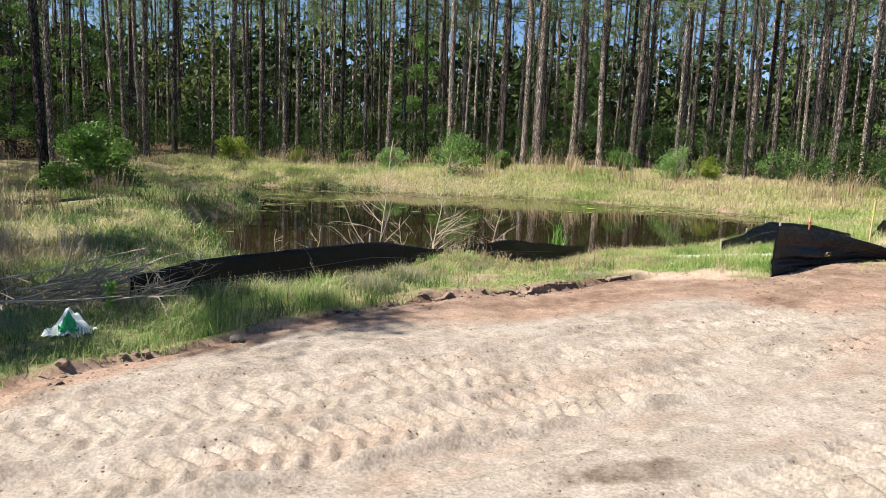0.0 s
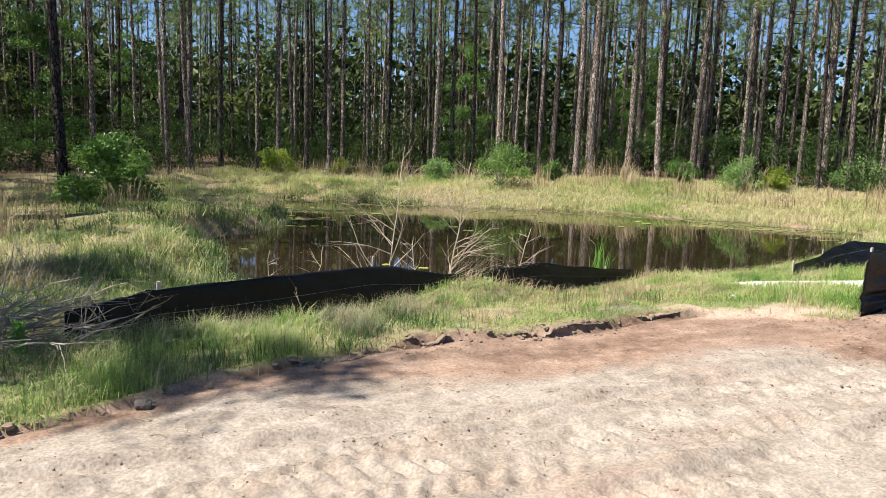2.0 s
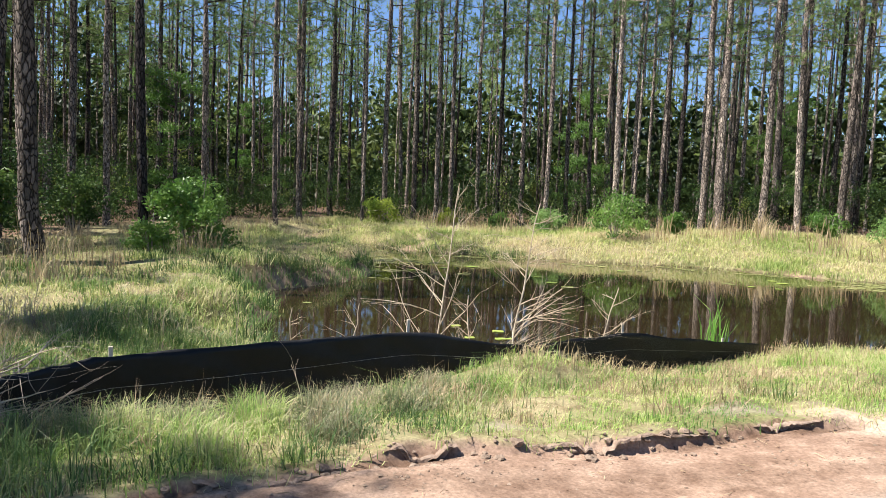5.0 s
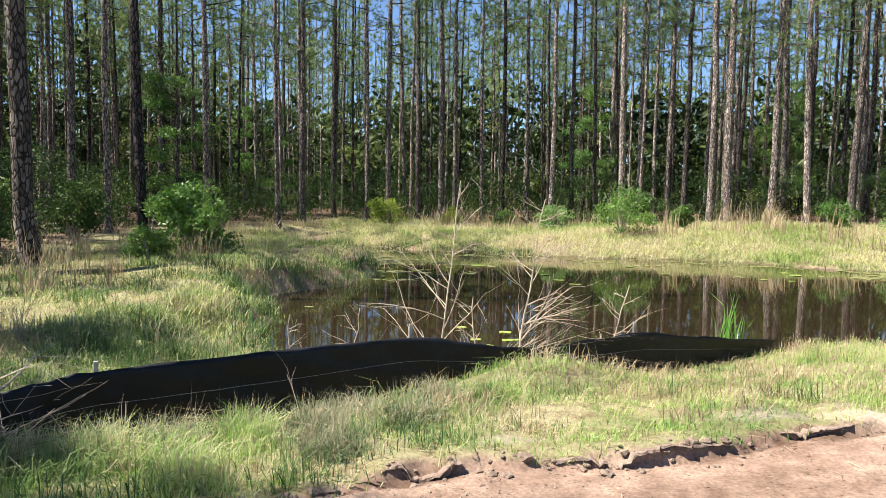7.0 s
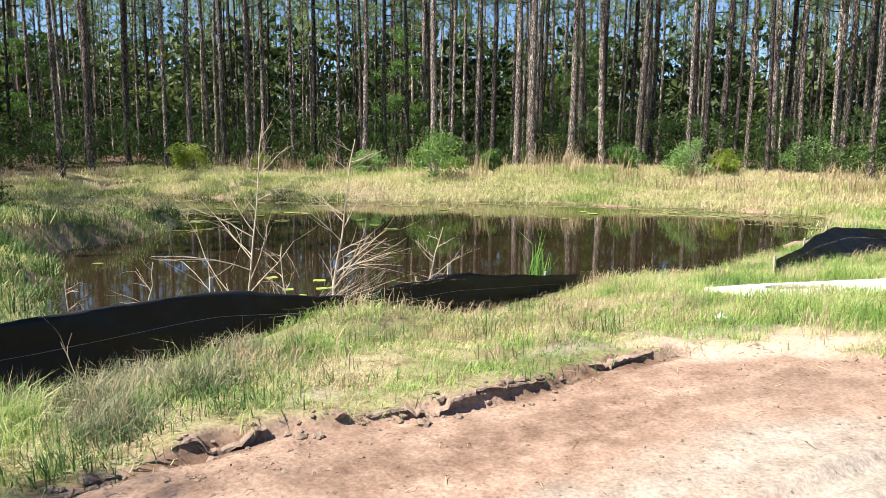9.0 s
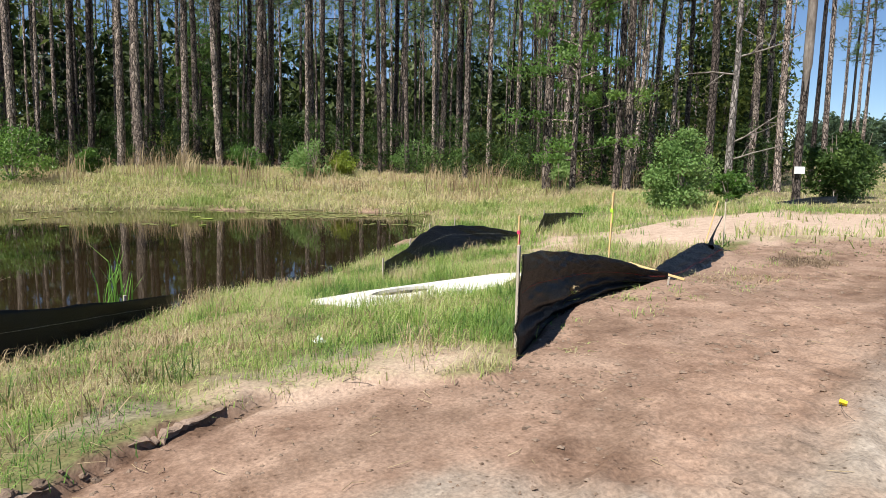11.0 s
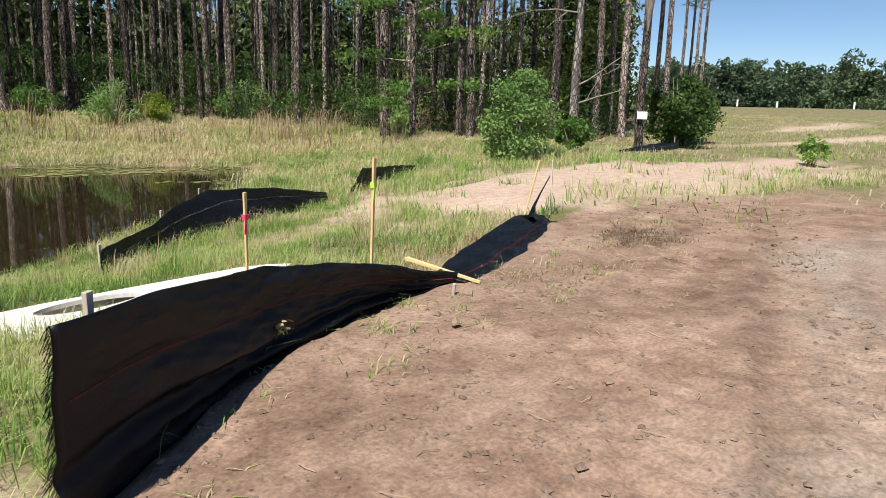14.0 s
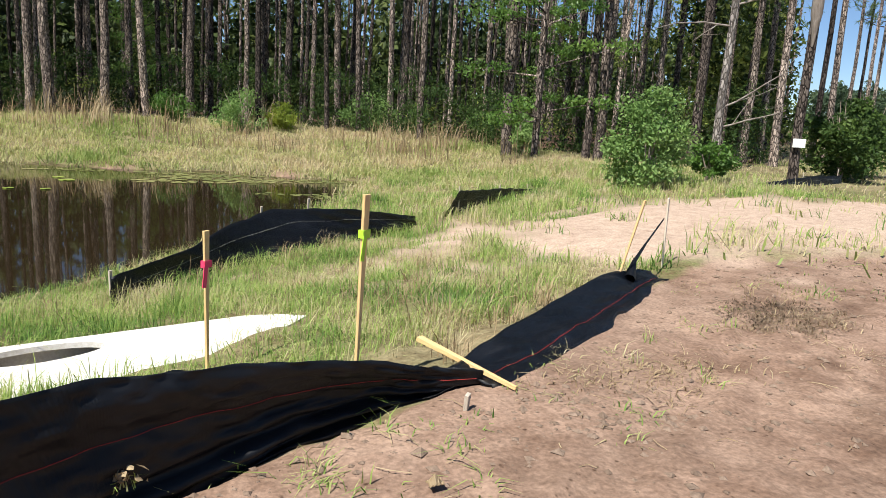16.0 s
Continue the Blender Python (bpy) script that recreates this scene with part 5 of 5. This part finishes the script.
v, f = tube([(0, 0, -0.2), (0.02, 0.02, 2), (0.1, 0, 5), (0.05, 0.1, 9), (0.15, 0.1, 13)], [0.15, 0.125, 0.105, 0.085, 0.045], 9)
part("trunk", np_mesh("trunk", v, f, M_SNAG, True), snag)
for h, way, L in ((1.3, (0.9, -0.5, 0.3), 2.1), (1.9, (0.8, -0.4, 0.5), 2.4), (4.3, (-0.7, 0.3, 0.1), 2.2), (4.9, (0.9, -0.4, 0.3), 2.6), (5.6, (-0.5, -0.5, 0.6), 2.0)):
    v, f = join(branching(g, (0.05, 0.0, h), way, L, 0.035, 2, 0.7, 3))
    part("limb", np_mesh("limb", v, f, M_DEAD_BARK, True), snag)

# pale stripped length of the notice pine, and the notice nailed to it
sx, sy = 22.0, 19.5
notice = thing("notice_board", sx - 0.13, sy - 0.12, level(sx, sy) + 1.02, "small white notice nailed to a pine", "sign")
bm = bmesh.new()
bmesh.ops.create_cube(bm, size=1.0)
bmesh.ops.scale(bm, vec=(0.30, 0.012, 0.22), verts=bm.verts)
bmesh.ops.bevel(bm, geom=list(bm.edges), offset=0.003, segments=1, affect="EDGES")
part("board", bm, notice, M_WHITE, at=pose(-0.03, -0.05, 0, 0, 0, 48 - 90))

strip_ = bpy.data.objects.new("bare_wood", np_mesh("bare_wood", *tube([(0, 0, 3.4), (0.0, 0, 4.2), (0.02, 0.0, 6.0), (0.02, 0.02, 8.4)], [0.02, 0.14, 0.135, 0.11], 9), M_DEAD_BARK, True))
scene.collection.objects.link(strip_)
strip_.parent = NOTICE_PINE
strip_.matrix_basis = NOTICE_PINE.matrix_basis.to_3x3().to_4x4().inverted() @ pose(-0.05, -0.06, 0)
tagged(strip_, "pale stripped wood")

# bare saplings standing behind the fence, each a leader with side branches
def sapling(x, y, rise, way, seed, branches, label, thick=0.010):
    g = np.random.default_rng(seed)
    z = max(level(x, y), WATER - 0.1)
    ob = thing("bare_sapling", x, y, z, label, "sapling", "bare saplings by the fence")
    n = 9
    k = np.linspace(0, 1, n)
    pts = np.stack([way[0] * k ** 1.2, way[1] * k, -0.08 + (rise + 0.08) * k], -1) + np.cumsum(g.normal(0, 0.012, (n, 3)), 0)
    pts[0] = (0, 0, -0.08)
    v, f = tube(pts, np.linspace(thick * 1.15, 0.0048, n), 6)
    part("leader", np_mesh("leader", v, f, M_TWIG, True), ob)
    for b in range(branches):
        t = 0.14 + 0.82 * (b + g.random()) / branches
        o = np.array([np.interp(t, k, pts[:, c]) for c in range(3)])
        a = g.choice((0.15, 3.0)) + g.normal(0, 0.75)
        length = (0.75 - 0.45 * t) * rise * g.uniform(0.35, 0.8)
        pieces = branching(g, o, (math.cos(a), 0.6 * math.sin(a), g.uniform(0.35, 1.1)), length, 0.0060 * (1.2 - 0.6 * t), 1, 0.55, 5)
        side = part("branch", np_mesh("branch", *pieces[0], M_TWIG, True), ob)
        for v, f in pieces[1:]:
            part("twig", np_mesh("twig", v, f, M_TWIG, True), side)


sapling(-1.03, 11.25, 2.25, (0.22, 0.1), 81, 17, "tall bare straw-coloured sapling over the silt fence")
sapling(-0.12, 11.25, 1.9, (0.27, 0.1), 82, 19, "bare straw-coloured sapling with many side twigs", 0.012)
sapling(0.78, 11.65, 0.95, (0.25, 0.0), 83, 8, "short bare sapling leaning over the silt fence")
sapling(-0.55, 11.35, 1.0, (-0.1, 0.1), 84, 8, "thin bare sapling at the water's edge", 0.007)
sapling(-2.5, 10.7, 0.8, (0.1, 0.0), 85, 5, "thin bare sapling in the shallows", 0.006)
sapling(-2.0, 11.2, 0.9, (0.12, 0.0), 86, 5, "thin bare sapling in the shallows", 0.006)
# a broken top lying over the fence, its twigs fanned out
g = np.random.default_rng(88)
x, y = -0.45, 11.0
z = level(x, y)
ob = thing("broken_branch", x, y, z, "broken dry branch fanned out over the fence", "branches")
for j in range(11):
    a = g.uniform(0.05, 0.75)
    pieces = branching(g, (g.normal(0, 0.06), g.normal(0, 0.04), g.uniform(0.0, 0.12)), (math.cos(a), g.normal(0, 0.15), math.sin(a)), g.uniform(0.6, 1.15), 0.0045, 2, 0.4, 4)
    side = part("branch", np_mesh("branch", *pieces[0], M_TWIG, True), ob)
    for v, f in pieces[1:]:
        part("twig", np_mesh("twig", v, f, M_TWIG, True), side)

# feathery grey-green grass clumps before the fence
for k, (x, y, h) in enumerate(((-2.0, 5.95, 0.34), (-2.74, 7.15, 0.30), (-2.02, 7.92, 0.34), (-1.22, 7.69, 0.36), (-0.95, 8.06, 0.32), (-0.87, 8.72, 0.30), (-1.15, 7.0, 0.30), (-1.72, 7.62, 0.36),
                               (-1.15, 8.85, 0.32), (-1.85, 7.17, 0.34), (-1.55, 8.3, 0.38), (-2.35, 7.5, 0.36), (-1.45, 7.2, 0.30), (-0.35, 8.35, 0.26), (-0.45, 9.3, 0.30), (-2.35, 6.35, 0.28),
                               (-2.2, 6.9, 0.34), (-0.6, 7.6, 0.26), (0.05, 9.4, 0.26), (-2.6, 6.6, 0.24))):
    g = np.random.default_rng(400 + k)
    ob = thing("grass_clump", x, y, level(x, y), "bushy grey-green grass clump before the silt fence", "grass", "grass clumps by the fence")
    r, a = 0.20 * g.random(70) ** 0.5, g.uniform(0, 6.3, 70)
    v, f = blades(r * np.cos(a), r * np.sin(a), np.full(70, -0.02), h * (1.15 - 1.6 * r), 9, 0.0026, 0.75, g, 0.03)
    tagged(part("grass", np_mesh("grass", v, f, M_TUSS if k % 3 else M_GRASS), ob), kind="stuff")
    v, f = blades(g.normal(0, 0.12, 16), g.normal(0, 0.12, 16), np.zeros(16), np.full(16, h * 1.1), 3, 0.002, 0.8, g, 0.03)
    tagged(part("dry_grass", np_mesh("dry_grass", v, f, M_STRAW), ob), "bleached dry blades", kind="stuff")

# grey dry brush on the bank behind the cut branches
for k, (x, y, h) in enumerate(((-4.6, 8.75, 0.55), (-5.2, 8.4, 0.7), (-5.95, 9.4, 0.75), (-5.5, 9.0, 0.65), (-6.6, 9.6, 0.9), (-5.1, 7.8, 0.6), (-7.4, 10.3, 1.0), (-4.9, 9.6, 0.5))):
    g = np.random.default_rng(440 + k)
    ob = thing("dry_brush", x, y, level(x, y), "grey leafless brush on the marshy bank", "shrub", "dry brush")
    for j in range(9):
        a = g.uniform(0, 6.3)
        pieces = branching(g, (g.normal(0, 0.12), g.normal(0, 0.12), -0.04), (0.45 * math.cos(a), 0.45 * math.sin(a), 1), h * g.uniform(0.6, 1.1), 0.005, 1, 0.5, 7)
        stem = part("stem", np_mesh("stem", *pieces[0], M_TWIG_GREY, True), ob)
        for v, f in pieces[1:]:
            part("twig", np_mesh("twig", v, f, M_TWIG_GREY, True), stem)
    v, f = blades(g.normal(0, 0.25, 50), g.normal(0, 0.25, 50), np.full(50, -0.02), np.full(50, h * 0.6), 6, 0.003, 0.6, g, 0.06)
    tagged(part("dry_grass", np_mesh("dry_grass", v, f, M_STRAW), ob), kind="stuff")

# tangled heap of cut branches
g = np.random.default_rng(91)
heap = thing("brush_heap", -3.6, 7.15, level(-3.6, 7.15) + 0.16, "tangled heap of dry cut branches", "branches")
for k in range(190):
    o = (g.normal(-0.1, 0.42), g.normal(0, 0.36), g.uniform(-0.25, 0.36))
    a = g.normal(0.35, 1.1)
    pieces = branching(g, o, (math.cos(a), math.sin(a), g.uniform(-0.1, 0.45)), g.uniform(0.35, 0.95), g.uniform(0.005, 0.012), 1, 0.6, 4)
    limb = part("branch", np_mesh("branch", *pieces[0], M_TWIG_GREY if k % 3 else M_TWIG, True), heap)
    for v, f in pieces[1:]:
        part("twig", np_mesh("twig", v, f, M_TWIG_GREY, True), limb)

# long pale sticks leaning out of the heap
for k, (a, b) in enumerate((((-4.4, 6.4, -0.1), (-2.95, 7.3, 0.30)), ((-4.6, 6.2, 0.0), (-2.9, 6.5, 0.12)), ((-4.15, 7.75, -0.1), (-3.98, 7.85, 0.62)), ((-4.5, 6.8, 0.1), (-3.1, 7.45, 0.42)))):
    ob = thing("dead_stick", a[0], a[1], a[2], "long pale dead stick leaning from the brush", "stick", "dead sticks")
    pts = np.linspace((0, 0, 0), np.array(b) - np.array(a), 7) + np.random.default_rng(k).normal(0, 0.015, (7, 3))
    v, f = tube(pts, np.linspace(0.011, 0.005, 7), 6)
    part("stem", np_mesh("stem", v, f, M_TWIG, True), ob)

# thin dry stalks standing in front of the water
g = np.random.default_rng(95)
for k, (x, y, h) in enumerate(((-2.9, 10.3, 0.85), (-1.9, 10.9, 0.8), (-2.1, 8.6, 0.5), (-1.5, 9.0, 0.6), (-3.0, 7.5, 0.55), (-2.3, 7.9, 0.5))):
    ob = thing("dry_stalk", x, y, level(x, y), "thin dry weed stalk", "weed", "dry stalks by the fence")
    v, f = join(branching(g, (0, 0, -0.05), (0.05, 0, 1), h, 0.004, 1, 0.35, 3))
    part("stem", np_mesh("stem", v, f, M_TWIG, True), ob)

# cattails at the water's edge
g = np.random.default_rng(97)
x, y = 2.25, 13.45
cat = thing("cattail_clump", x, y, WATER - 0.05, "upright bright green cattail clump in the shallows", "cattail")
for k in range(26):
    v, f = blades(np.array([g.normal(0, 0.10)]), np.array([g.normal(0, 0.08)]), np.array([0.0]), np.array([g.uniform(0.7, 1.15)]), 1, 0.012, 0.25, g, 0.0)
    part("blade", np_mesh("blade", v, f, M_RUSH), cat)

# upright weeds beside the fence
for k, (x, y, h) in enumerate(((-2.85, 7.35, 0.34), (-1.75, 8.75, 0.36), (-3.05, 6.55, 0.30))):
    g = np.random.default_rng(110 + k)
    ob = thing("upright_weed", x, y, level(x, y), "bright green upright weed", "weed", "upright weeds")
    v, f = tube([(0, 0, 0), (0.01, 0, h * 0.5), (0.0, 0.01, h)], [0.006, 0.005, 0.002], 5)
    part("stem", np_mesh("stem", v, f, M_RUSH), ob)
    c = np.stack([g.normal(0, 0.025, 160), g.normal(0, 0.025, 160), g.uniform(0.15 * h, h * 1.05, 160)], -1)
    v, f = leaves(c, 0.045, g)
    part("foliage", np_mesh("foliage", v, f, M_RUSH), ob)

# lily pads
g = np.random.default_rng(120)


def pad_mesh():
    bm = bmesh.new()
    n = 14
    rim = [bm.verts.new((math.cos(a), math.sin(a), 0.03 * math.sin(3 * a))) for a in np.linspace(0.25, 2 * math.pi - 0.25, n)]
    mid = bm.verts.new((0, 0, 0.0))
    for a, b in zip(rim, rim[1:]):
        bm.faces.new((mid, a, b))
    ext = bmesh.ops.extrude_face_region(bm, geom=list(bm.faces))
    bmesh.ops.translate(bm, vec=(0, 0, -0.06), verts=[e for e in ext["geom"] if isinstance(e, bmesh.types.BMVert)])
    me = bpy.data.meshes.new("lily_pad")
    bm.to_mesh(me)
    bm.free()
    me.materials.append(M_PAD)
    return me


pad = pad_mesh()
for k in range(27):
    if k < 14:
        x, y, r = g.uniform(-1.9, -0.5), g.uniform(12.6, 14.6), g.uniform(0.05, 0.10)
    else:
        x, y, r = g.uniform(-6, 7), g.uniform(20.5, 28.0), g.uniform(0.10, 0.2)
    ob = tagged(new("lily_pad", pad), "floating yellow-green lily pad", "lily pad", "lily pads")
    ob.matrix_basis = pose(x, y, WATER + 0.006 + 0.0006 * k, 0, 0, g.uniform(0, 360)) @ Matrix.Diagonal((r, r, 0.12, 1))

# floating weed in drifts below the far bank, also painting the bank's pale reflection
g = np.random.default_rng(125)
x, y = g.uniform(-12, 13, 26000), g.uniform(14, 34, 26000)
sd = shore_distance(x, y)
drift = lumps(x * 0.35, y, 0.8, 61) + 0.6 * lumps(x * 0.5, y, 0.35, 62)
keep = (sd < -0.15) & (drift > 0.15 + 0.22 * np.maximum(-sd - 0.6, 0)) & ((y > 22) | ((x < -3) & (sd > -1.2) & (drift > 0.75)))
x, y = x[keep], y[keep]
r = g.uniform(0.03, 0.11, len(x))
ang = np.linspace(0, 2 * np.pi, 7)[:6]
V = np.stack([x[:, None] + r[:, None] * np.cos(ang), y[:, None] + 0.8 * r[:, None] * np.sin(ang), np.full((len(x), 6), WATER + 0.006) + g.uniform(0, 0.006, (len(x), 1))], -1)
F = np.arange(6 * len(x)).reshape(-1, 6)
tagged(new("weed_and_reflection", np_mesh("weed_and_reflection", V.reshape(-1, 3), F, M_WEED_REFLECTION)), "yellow-green floating weed and painted bank reflection near the far shore", "water weed", kind="stuff")

# ---- litter and stones ----


def lump(size, seed, squash=0.7, rough=0.3, fine=3):
    bm = bmesh.new()
    bmesh.ops.create_icosphere(bm, subdivisions=fine, radius=size)
    for v in bm.verts:
        n = noise.noise(v.co * (2.2 / size) * 0.5 + Vector((seed, 0, 0))) + 0.5 * noise.noise(v.co * (2.0 / size) + Vector((0, seed, 0)))
        v.co *= 1 + rough * n
        v.co.z *= squash
    return bm


stone = thing("soil_clod", -1.62, 5.68, level(-1.62, 5.68), "dark lump of hard soil on the track edge", "clod")
part("clod", lump(0.055, 3), stone, M_ROCK, at=pose(0, 0, 0.03))
for k in range(110):
    g = np.random.default_rng(140 + k)
    x = g.uniform(-2.6, 1.9)
    y = float(np.interp(x, EDGE_X, EDGE_Y)) - abs(g.normal(0, 0.12)) + 0.08
    ob = tagged(new("soil_clod"), "dark crumbling clod along the cut edge", "clod", "clods along the edge")
    ob.matrix_basis = pose(x, y, level(x, y), 0, 0, g.uniform(0, 360))
    part("clod", lump(0.012 + 0.032 * g.random() ** 2.5, k, 0.55, 0.6, 2), ob, M_CLOD, at=pose(0, 0, 0.004))

# slabs of dry crust that overhang the cut edge of the bank
def crust(line, seed, label):
    g = np.random.default_rng(seed)
    p = np.array(line, float)
    run = np.concatenate([[0], np.cumsum(np.hypot(*np.diff(p, axis=0).T))])
    u = np.arange(0, run[-1], 0.022)
    c = np.stack([np.interp(u, run, p[:, 0]), np.interp(u, run, p[:, 1])], -1)
    side = np.gradient(c, axis=0)
    side = unit(np.stack([-side[:, 1], side[:, 0]], -1))
    ends = fade(np.minimum(u, run[-1] - u), 0, 0.12)[:, None]
    ends = ends * (0.45 + 0.55 * fade(lumps(u, u * 0, 0.22, seed + 4), -0.5, 0.3))[:, None]
    rag = (0.020 * lumps(u, u * 0, 0.16, seed) + 0.016 * lumps(u, u * 0, 0.05, seed + 1) + g.normal(0, 0.006, len(u)))[:, None]
    rim = c + side * (rag - 0.015 * ends)
    rings = []
    for where, lift in ((rim + side * 0.02, -0.05), (rim + side * 0.03, -0.014), (rim, -0.004), (rim + side * 0.006, 0.007), (rim + side * 0.035, 0.010), (rim + side * 0.07, 0.0), (rim + side * 0.09, -0.06)):
        z = ground_level(rim[:, 0] + side[:, 0] * 0.07, rim[:, 1] + side[:, 1] * 0.07) - 0.014
        rings.append(np.column_stack([where, z + lift * ends[:, 0] + 0.009 * lumps(u, u * 0 + lift * 9, 0.07, seed + 2)]))
    V = np.stack(rings, 1)
    i = np.arange(V.shape[0] * V.shape[1]).reshape(V.shape[:2])
    q = np.stack([i[:-1, :-1], i[1:, :-1], i[1:, 1:], i[:-1, 1:]], -1).reshape(-1, 4)
    x0, y0 = c[0]
    ob = thing("soil_crust", x0, y0, level(x0, y0), label, "soil crust", "crust along the cut edge")
    part("slab", np_mesh("slab", V.reshape(-1, 3) - np.array((x0, y0, level(x0, y0))), q, M_CRUST, False), ob)


crust(((0.44, 7.72), (0.56, 7.78), (0.72, 7.84), (0.91, 7.89), (1.09, 7.98), (1.29, 8.08), (1.66, 8.30)), 501, "long slab of dry crust overhanging the track edge")
crust(((1.95, 8.55), (2.19, 8.66), (2.6, 8.95)), 502, "thin dry crust along the bank")
crust(((-0.95, 6.6), (-0.75, 6.76), (-0.56, 6.93), (-0.35, 7.12)), 503, "dark damp crust along the bank")
crust(((-0.25, 7.28), (-0.12, 7.38), (0.2, 7.55)), 504, "crumbling crust along the bank")

bag = thing("plastic_bag", -3.0, 5.72, level(-3.0, 5.72), "crumpled white and green plastic bag in the grass", "bag")


def crumple(w, h, seed):
    bm = bmesh.new()
    bmesh.ops.create_grid(bm, x_segments=14, y_segments=14, size=0.5)
    for v in bm.verts:
        x, y = v.co.x, v.co.y
        z = max(0, 1 - 2.0 * math.hypot(x * 1.1, y)) * h
        n = noise.noise(Vector((x * 5, y * 5, seed))) * 0.25 * h + noise.noise(Vector((x * 11, y * 11, seed))) * 0.12 * h
        v.co = Vector((x * w, y * w * 0.8, 0.03 + z + n))
    bmesh.ops.solidify(bm, geom=list(bm.faces), thickness=0.003)
    return bm


part("film", crumple(0.34, 0.20, 2), bag, M_BAG)
part("print", crumple(0.15, 0.16, 4), bag, M_GREEN, "green printed side", at=pose(0.02, -0.06, 0.045, 14, 0, 20))
scrap = thing("paper_scrap", 3.32, 9.98, level(3.32, 9.98), "small crumpled white scrap in the grass", "litter")
part("film", crumple(0.09, 0.045, 7), scrap, M_BAG)
scrap = thing("dead_leaf", 6.15, 9.35, level(6.15, 9.35), "tiny dry tan leaf on the bare soil", "litter")
part("film", crumple(0.05, 0.03, 8), scrap, M_STRAW)

flag = thing("wire_flag", 5.0, 7.22, level(5.0, 7.22), "yellow marking flag fallen over on its wire", "flag")
bm = bmesh.new()
bmesh.ops.create_grid(bm, x_segments=4, y_segments=3, size=0.5)
for v in bm.verts:
    v.co = Vector((v.co.x * 0.045, v.co.y * 0.035, 0.018 + 0.01 * math.sin(v.co.x * 7)))
bmesh.ops.solidify(bm, geom=list(bm.faces), thickness=0.002)
part("flag", bm, flag, M_YELLOW, at=pose(0, 0, 0, 10, 4, 30))
v, f = tube([(0, 0, 0.02), (-0.06, -0.03, 0.018), (-0.12, -0.09, 0.01), (-0.15, -0.16, 0.0)], [0.0011] * 4, 5)
part("wire", np_mesh("wire", v, f, M_WIRE), flag)

# heap of dead grass on the track
g = np.random.default_rng(160)
n = 420
r, a = 0.42 * g.random(n) ** 0.6, g.uniform(0, 6.3, n)
x, y = 9.26 + r * np.cos(a) * 1.1, 10.39 + r * np.sin(a) * 0.8
v, f = blades(x, y, ground_level(x, y), np.full(n, 0.06), 7, 0.005, 1.6, g, 0.05)
tagged(new("dead_grass_heap", np_mesh("dead_grass_heap", v, f, M_DEADGRASS)), "flattened heap of dead brown grass on the soil", "dead grass", kind="stuff")
x, y = 7.6 + g.normal(0, 0.3, 120), 9.9 + g.normal(0, 0.12, 120)
v, f = blades(x, y, ground_level(x, y), np.full(120, 0.07), 5, 0.004, 1.4, g, 0.05)
tagged(new("dead_grass_heap", np_mesh("dead_grass_heap", v, f, M_STRAW)), "straggling dead grass at the track edge", "dead grass", kind="stuff")

# small white marker posts along the foot of the treeline
def post_mesh():
    bm = bmesh.new()
    bmesh.ops.create_cube(bm, size=1.0)
    bmesh.ops.scale(bm, vec=(0.12, 0.12, 1.1), verts=bm.verts)
    bmesh.ops.translate(bm, vec=(0, 0, 0.6), verts=bm.verts)
    bmesh.ops.bevel(bm, geom=list(bm.edges), offset=0.01, segments=1, affect="EDGES")
    me = bpy.data.meshes.new("post")
    bm.to_mesh(me)
    bm.free()
    me.materials.append(M_WHITE)
    return me


post = post_mesh()
g = np.random.default_rng(170)
for k in range(13):
    x, y = 128 + k * 4.2 + g.normal(0, 1.5), 82 - k * 6.4 + g.normal(0, 2.0)
    ob = thing("marker_post", x, y, level(x, y), "small white marker post at the far side of the field", "post", "marker posts")
    part("post", post, ob, at=Matrix.Diagonal((2.2, 2.2, g.uniform(0.6, 1.2), 1)))
